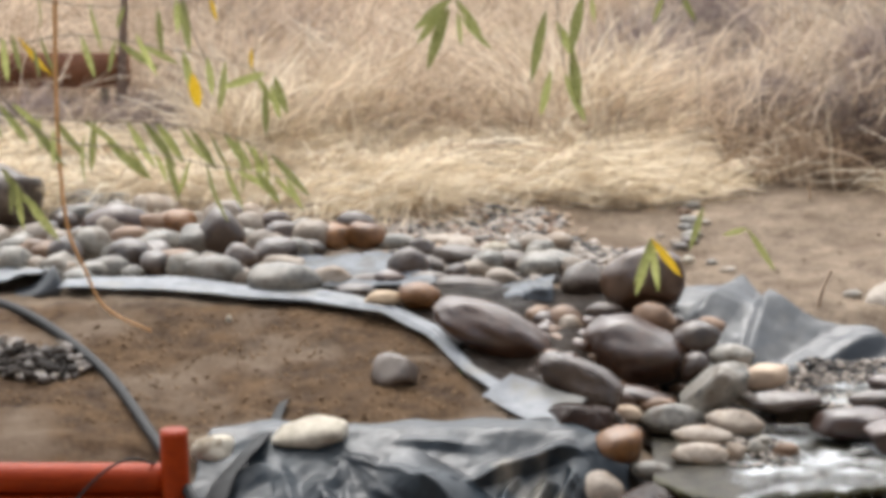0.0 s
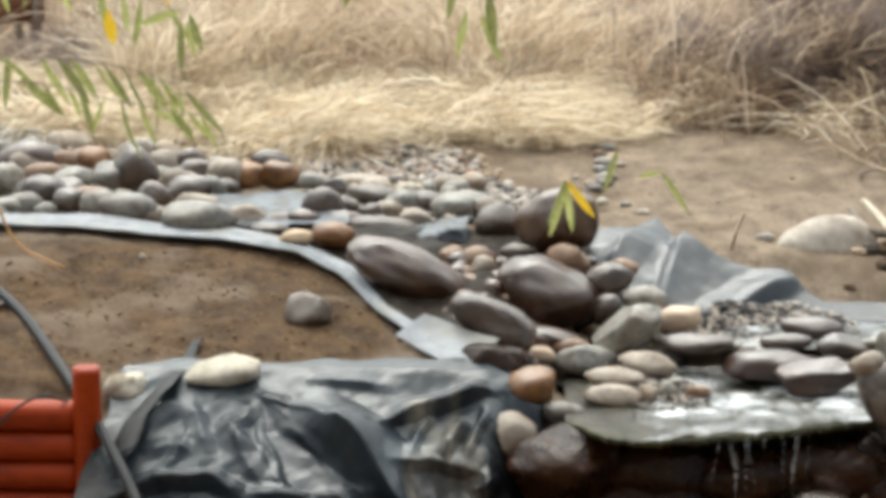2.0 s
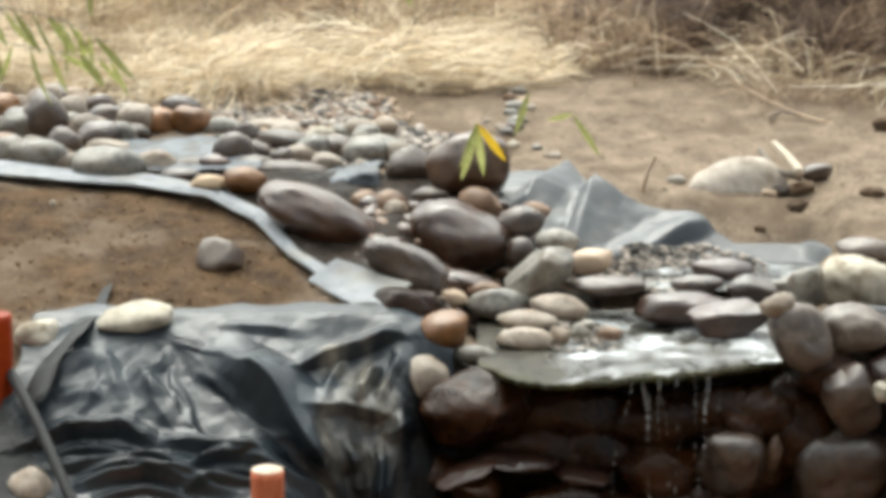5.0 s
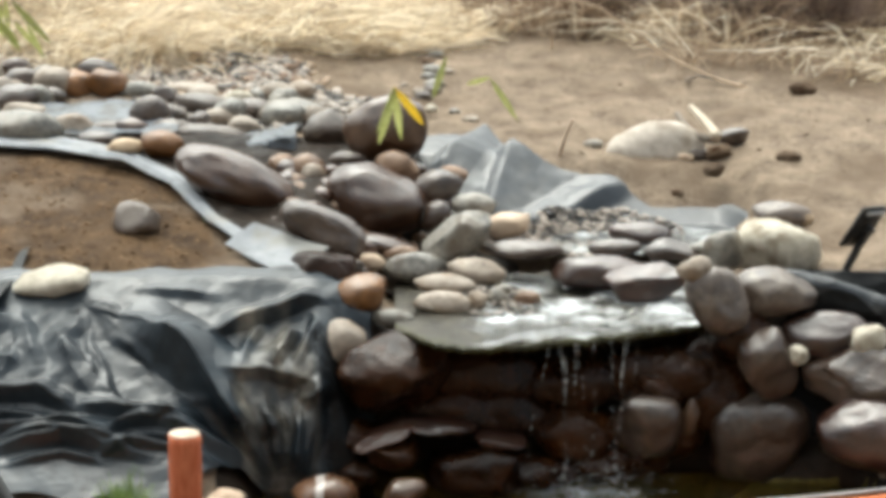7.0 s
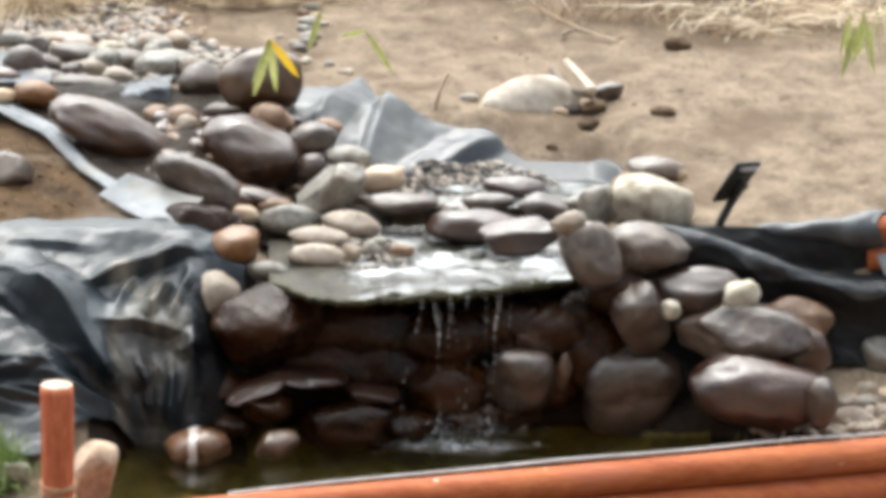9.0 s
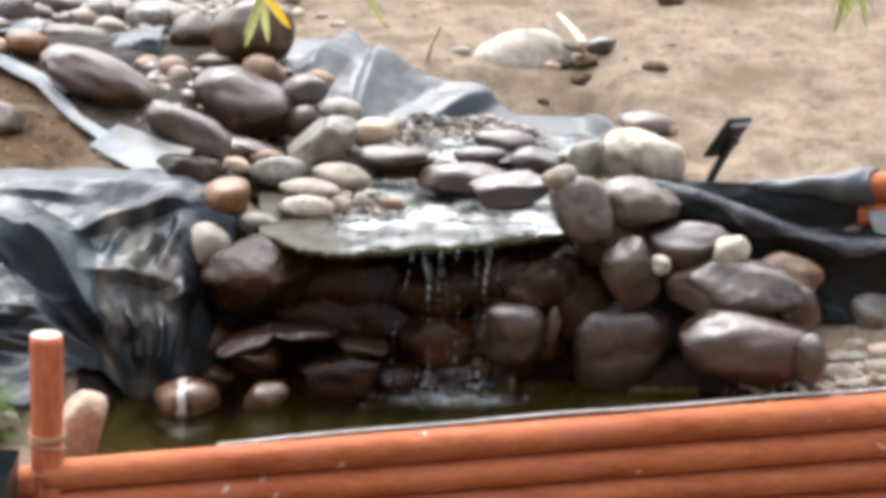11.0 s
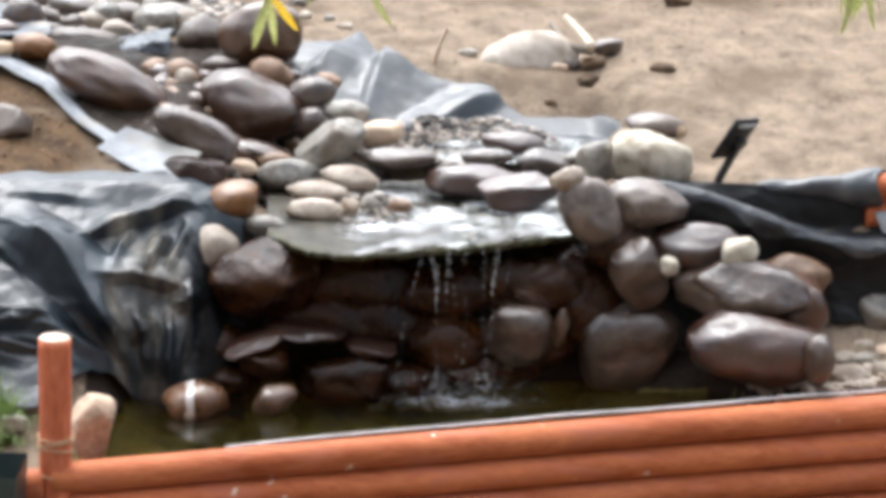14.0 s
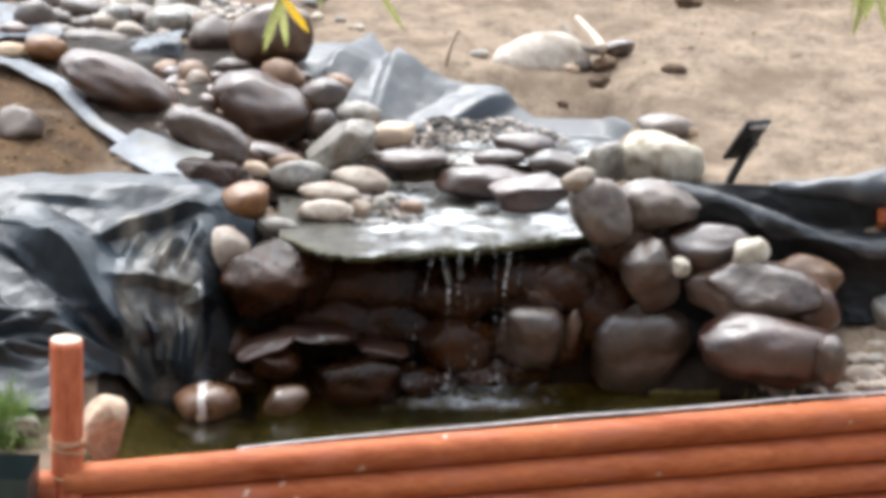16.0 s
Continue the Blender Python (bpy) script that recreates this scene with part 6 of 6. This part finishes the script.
tube("limb", [(-0.2, 0, -0.5), (0, 0, 2.0), (0.5, 0, 3.55), (2.2, 0, 3.75), (4.2, 0, 3.65)], 0.07, BARK, willow, taper=0.3, sides=10)


def leaf_mesh(name, mat, bend):
    """A narrow pointed leaf of unit length, folded along its midrib, that curves as it hangs."""
    verts, faces = [], []
    n = 7
    for i in range(n + 1):
        t = i / n
        w = 0.075 * math.sin(math.pi * min(1, t * 0.97 + 0.03)) ** 0.8
        y = bend * t * t
        verts += [(-w, y + 0.02, -t), (0, y, -t), (w, y + 0.02, -t)]
        if i:
            b = 3 * i
            faces += [(b - 3, b - 2, b + 1, b), (b - 2, b - 1, b + 2, b + 1)]
    me = bpy.data.meshes.new(name)
    me.from_pydata(verts, [], faces)
    me.materials.append(mat)
    me.polygons.foreach_set("use_smooth", [True] * len(me.polygons))
    return me


LEAVES = [leaf_mesh("leaf", LEAF, b) for b in (0.1, 0.25, -0.15)]
GOLD = leaf_mesh("leaf", LEAF_YELLOW, 0.2)


def leaf(p, length, lean, turn, gold=False, k=0, wide=1.0):
    ob = new("leaf", GOLD if gold else LEAVES[k % 3])
    ob.parent = willow
    ob.matrix_basis = Matrix.Translation(Vector(p) - Vector((-2.6, -5, 0))) @ Euler((0, radians(lean), radians(turn))).to_matrix().to_4x4() @ Matrix.Diagonal((length * wide, length, length, 1))
    return ob


def twig(points, n, length, seed, gold=0.06, lean=20, mat=BARK, r=0.0022, spread=22):
    """A hanging twig with alternate leaves along its lower part."""
    rr = random.Random(seed)
    pts = [Vector(p) - Vector((-2.6, -5, 0)) for p in points]
    tube("twig", pts, r, mat, willow, sides=5, taper=0.4)
    for i in range(n):
        t = (i + rr.random() * 0.6) / max(1, n) * (len(points) - 1)
        j = min(int(t), len(points) - 2)
        p = Vector(points[j]).lerp(Vector(points[j + 1]), t - j)
        leaf(p, length * rr.uniform(0.7, 1.2), lean + rr.gauss(0, spread), rr.uniform(-60, 60), rr.random() < gold, i, rr.uniform(0.8, 1.2))


twig([(-1.680, -5.000, 3.273), (-1.522, -5.000, 2.933), (-1.310, -5.000, 2.875), (-1.070, -5.000, 2.863), (-0.893, -5.000, 2.831), (-0.793, -5.000, 2.779)], 25, 0.120, 1, 0.0, -24, spread=24)
twig([(-1.560, -5.300, 3.304), (-1.315, -5.300, 2.917), (-1.074, -5.300, 2.856), (-0.881, -5.300, 2.813), (-0.724, -5.300, 2.788)], 19, 0.110, 15, 0.0, -26, spread=24)
twig([(-1.625, -4.800, 3.252), (-1.481, -4.800, 3.033), (-1.274, -4.800, 3.039), (-1.016, -4.800, 2.994), (-0.836, -4.800, 2.948)], 13, 0.105, 2, 0.04, -14)
twig([(-1.559, -5.200, 3.294), (-1.459, -5.200, 2.864), (-1.376, -5.200, 2.789), (-1.330, -5.200, 2.726)], 9, 0.12, 3, 0.02, -12)
twig([(-1.092, -5.000, 3.273), (-1.021, -5.000, 3.173), (-0.986, -5.000, 3.085), (-0.951, -5.000, 2.996)], 0, 0.12, 4)
twig([(-1.483, -5.100, 3.283), (-1.340, -5.100, 3.172), (-1.156, -5.100, 3.141), (-0.945, -5.100, 3.154)], 6, 0.10, 5, 0.02, -6)
twig([(-0.411, -5.000, 3.273), (-0.418, -5.000, 3.198), (-0.407, -5.000, 3.135)], 0, 0.14, 6)
twig([(-0.155, -5.000, 3.273), (-0.162, -5.000, 3.148), (-0.156, -5.000, 3.060), (-0.146, -5.000, 2.977)], 0, 0.12, 7)
twig([(0.082, -5.000, 3.273), (0.098, -5.000, 3.160)], 0, 0.12, 8)
twig([(-1.286, -5.000, 3.273), (-1.298, -5.000, 2.933), (-1.288, -5.000, 2.650), (-1.248, -5.000, 2.526), (-1.201, -5.000, 2.434), (-1.100, -5.000, 2.381)], 0, 0.1, 9, mat=ORANGE_TWIG, r=0.006)
twig([(0.132, -5.000, 3.273), (0.153, -5.000, 2.856), (0.084, -5.000, 2.689), (0.056, -5.000, 2.591)], 0, 0.1, 10, r=0.0009)
for u_lean in ((14, 0.14, 8, False), (-6, 0.125, -15, False), (-40, 0.13, 20, True), (26, 0.11, 50, False)):
    leaf((0.046, -5.000, 2.591), u_lean[1], u_lean[0], u_lean[2], u_lean[3])
leaf((0.163, -5.000, 2.663), 0.105, 16, 10)
leaf((0.264, -5.000, 2.612), 0.130, -35, 20, wide=0.75)
leaf((0.262, -5.000, 2.614), 0.058, 78, 20, wide=1.4)
twig([(1.432, -5.000, 3.273), (1.446, -5.000, 2.856), (1.421, -5.000, 2.715), (1.399, -5.000, 2.637)], 0, 0.13, 14, 0.1, 5)
for k in range(9):
    leaf(Vector((1.406, -5.000, 2.643)) + Vector((0.012 * (k - 4), 0.01 * k, 0.02 * math.sin(k * 2))), 0.10 + 0.01 * (k % 3), 22 - 6 * k, 20 * k - 70, False, k)

# single leaves at the ends of twigs: place across and up, length, lean, width (below zero: yellow)
LOOSE_LEAVES = (
    (-1.004, 3.149, 0.128, -3, 1.3), (-1.016, 3.149, 0.089, 2, 1.1), (-1.058, 3.124, 0.109, -1, 0.9), (-0.940, 3.153, 0.062, -8, -1.3), (-0.986, 2.976, 0.084, -7, -2.2),
    (-0.820, 2.975, 0.112, 77, 1.2), (-0.801, 2.969, 0.094, -17, 1.6), (-0.808, 2.949, 0.086, -11, 1.3), (-0.820, 2.949, 0.116, 3, 1.0), (-0.850, 3.033, 0.052, 9, -1.3),
    (-1.111, 3.067, 0.111, -22, 0.9), (-1.157, 3.055, 0.080, 16, 0.9), (-1.394, 3.069, 0.092, -10, 1.1), (-1.414, 3.057, 0.103, -1, 1.1), (-1.344, 3.037, 0.072, -8, 0.9),
)
SPRAY_LEAVES = (
    (-0.396, 3.144, 0.136, 53, 1.2), (-0.409, 3.125, 0.116, 38, 1.1), (-0.403, 3.119, 0.147, 25, 1.3), (-0.390, 3.140, 0.101, -38, 1.2), (-0.384, 3.112, 0.083, -4, 0.9),
    (-0.378, 3.099, 0.107, -42, 0.9), (-0.188, 3.111, 0.172, 16, 1.0), (-0.163, 3.085, 0.102, -25, 1.4), (-0.104, 3.143, 0.130, 17, 1.4), (-0.130, 3.021, 0.128, -5, 1.5),
    (-0.177, 2.977, 0.114, 13, 1.1), (-0.145, 2.970, 0.124, -21, 1.1), (-0.086, 3.148, 0.066, -4, 1.2), (0.076, 3.149, 0.076, 19, 1.1), (0.113, 3.151, 0.079, -26, 1.2),
)
for k, (x, z, length, lean, wide) in enumerate(LOOSE_LEAVES + SPRAY_LEAVES):
    leaf((x, -5.0, z), length, lean, 25 * (k % 3 - 1), wide < 0, k, abs(wide))
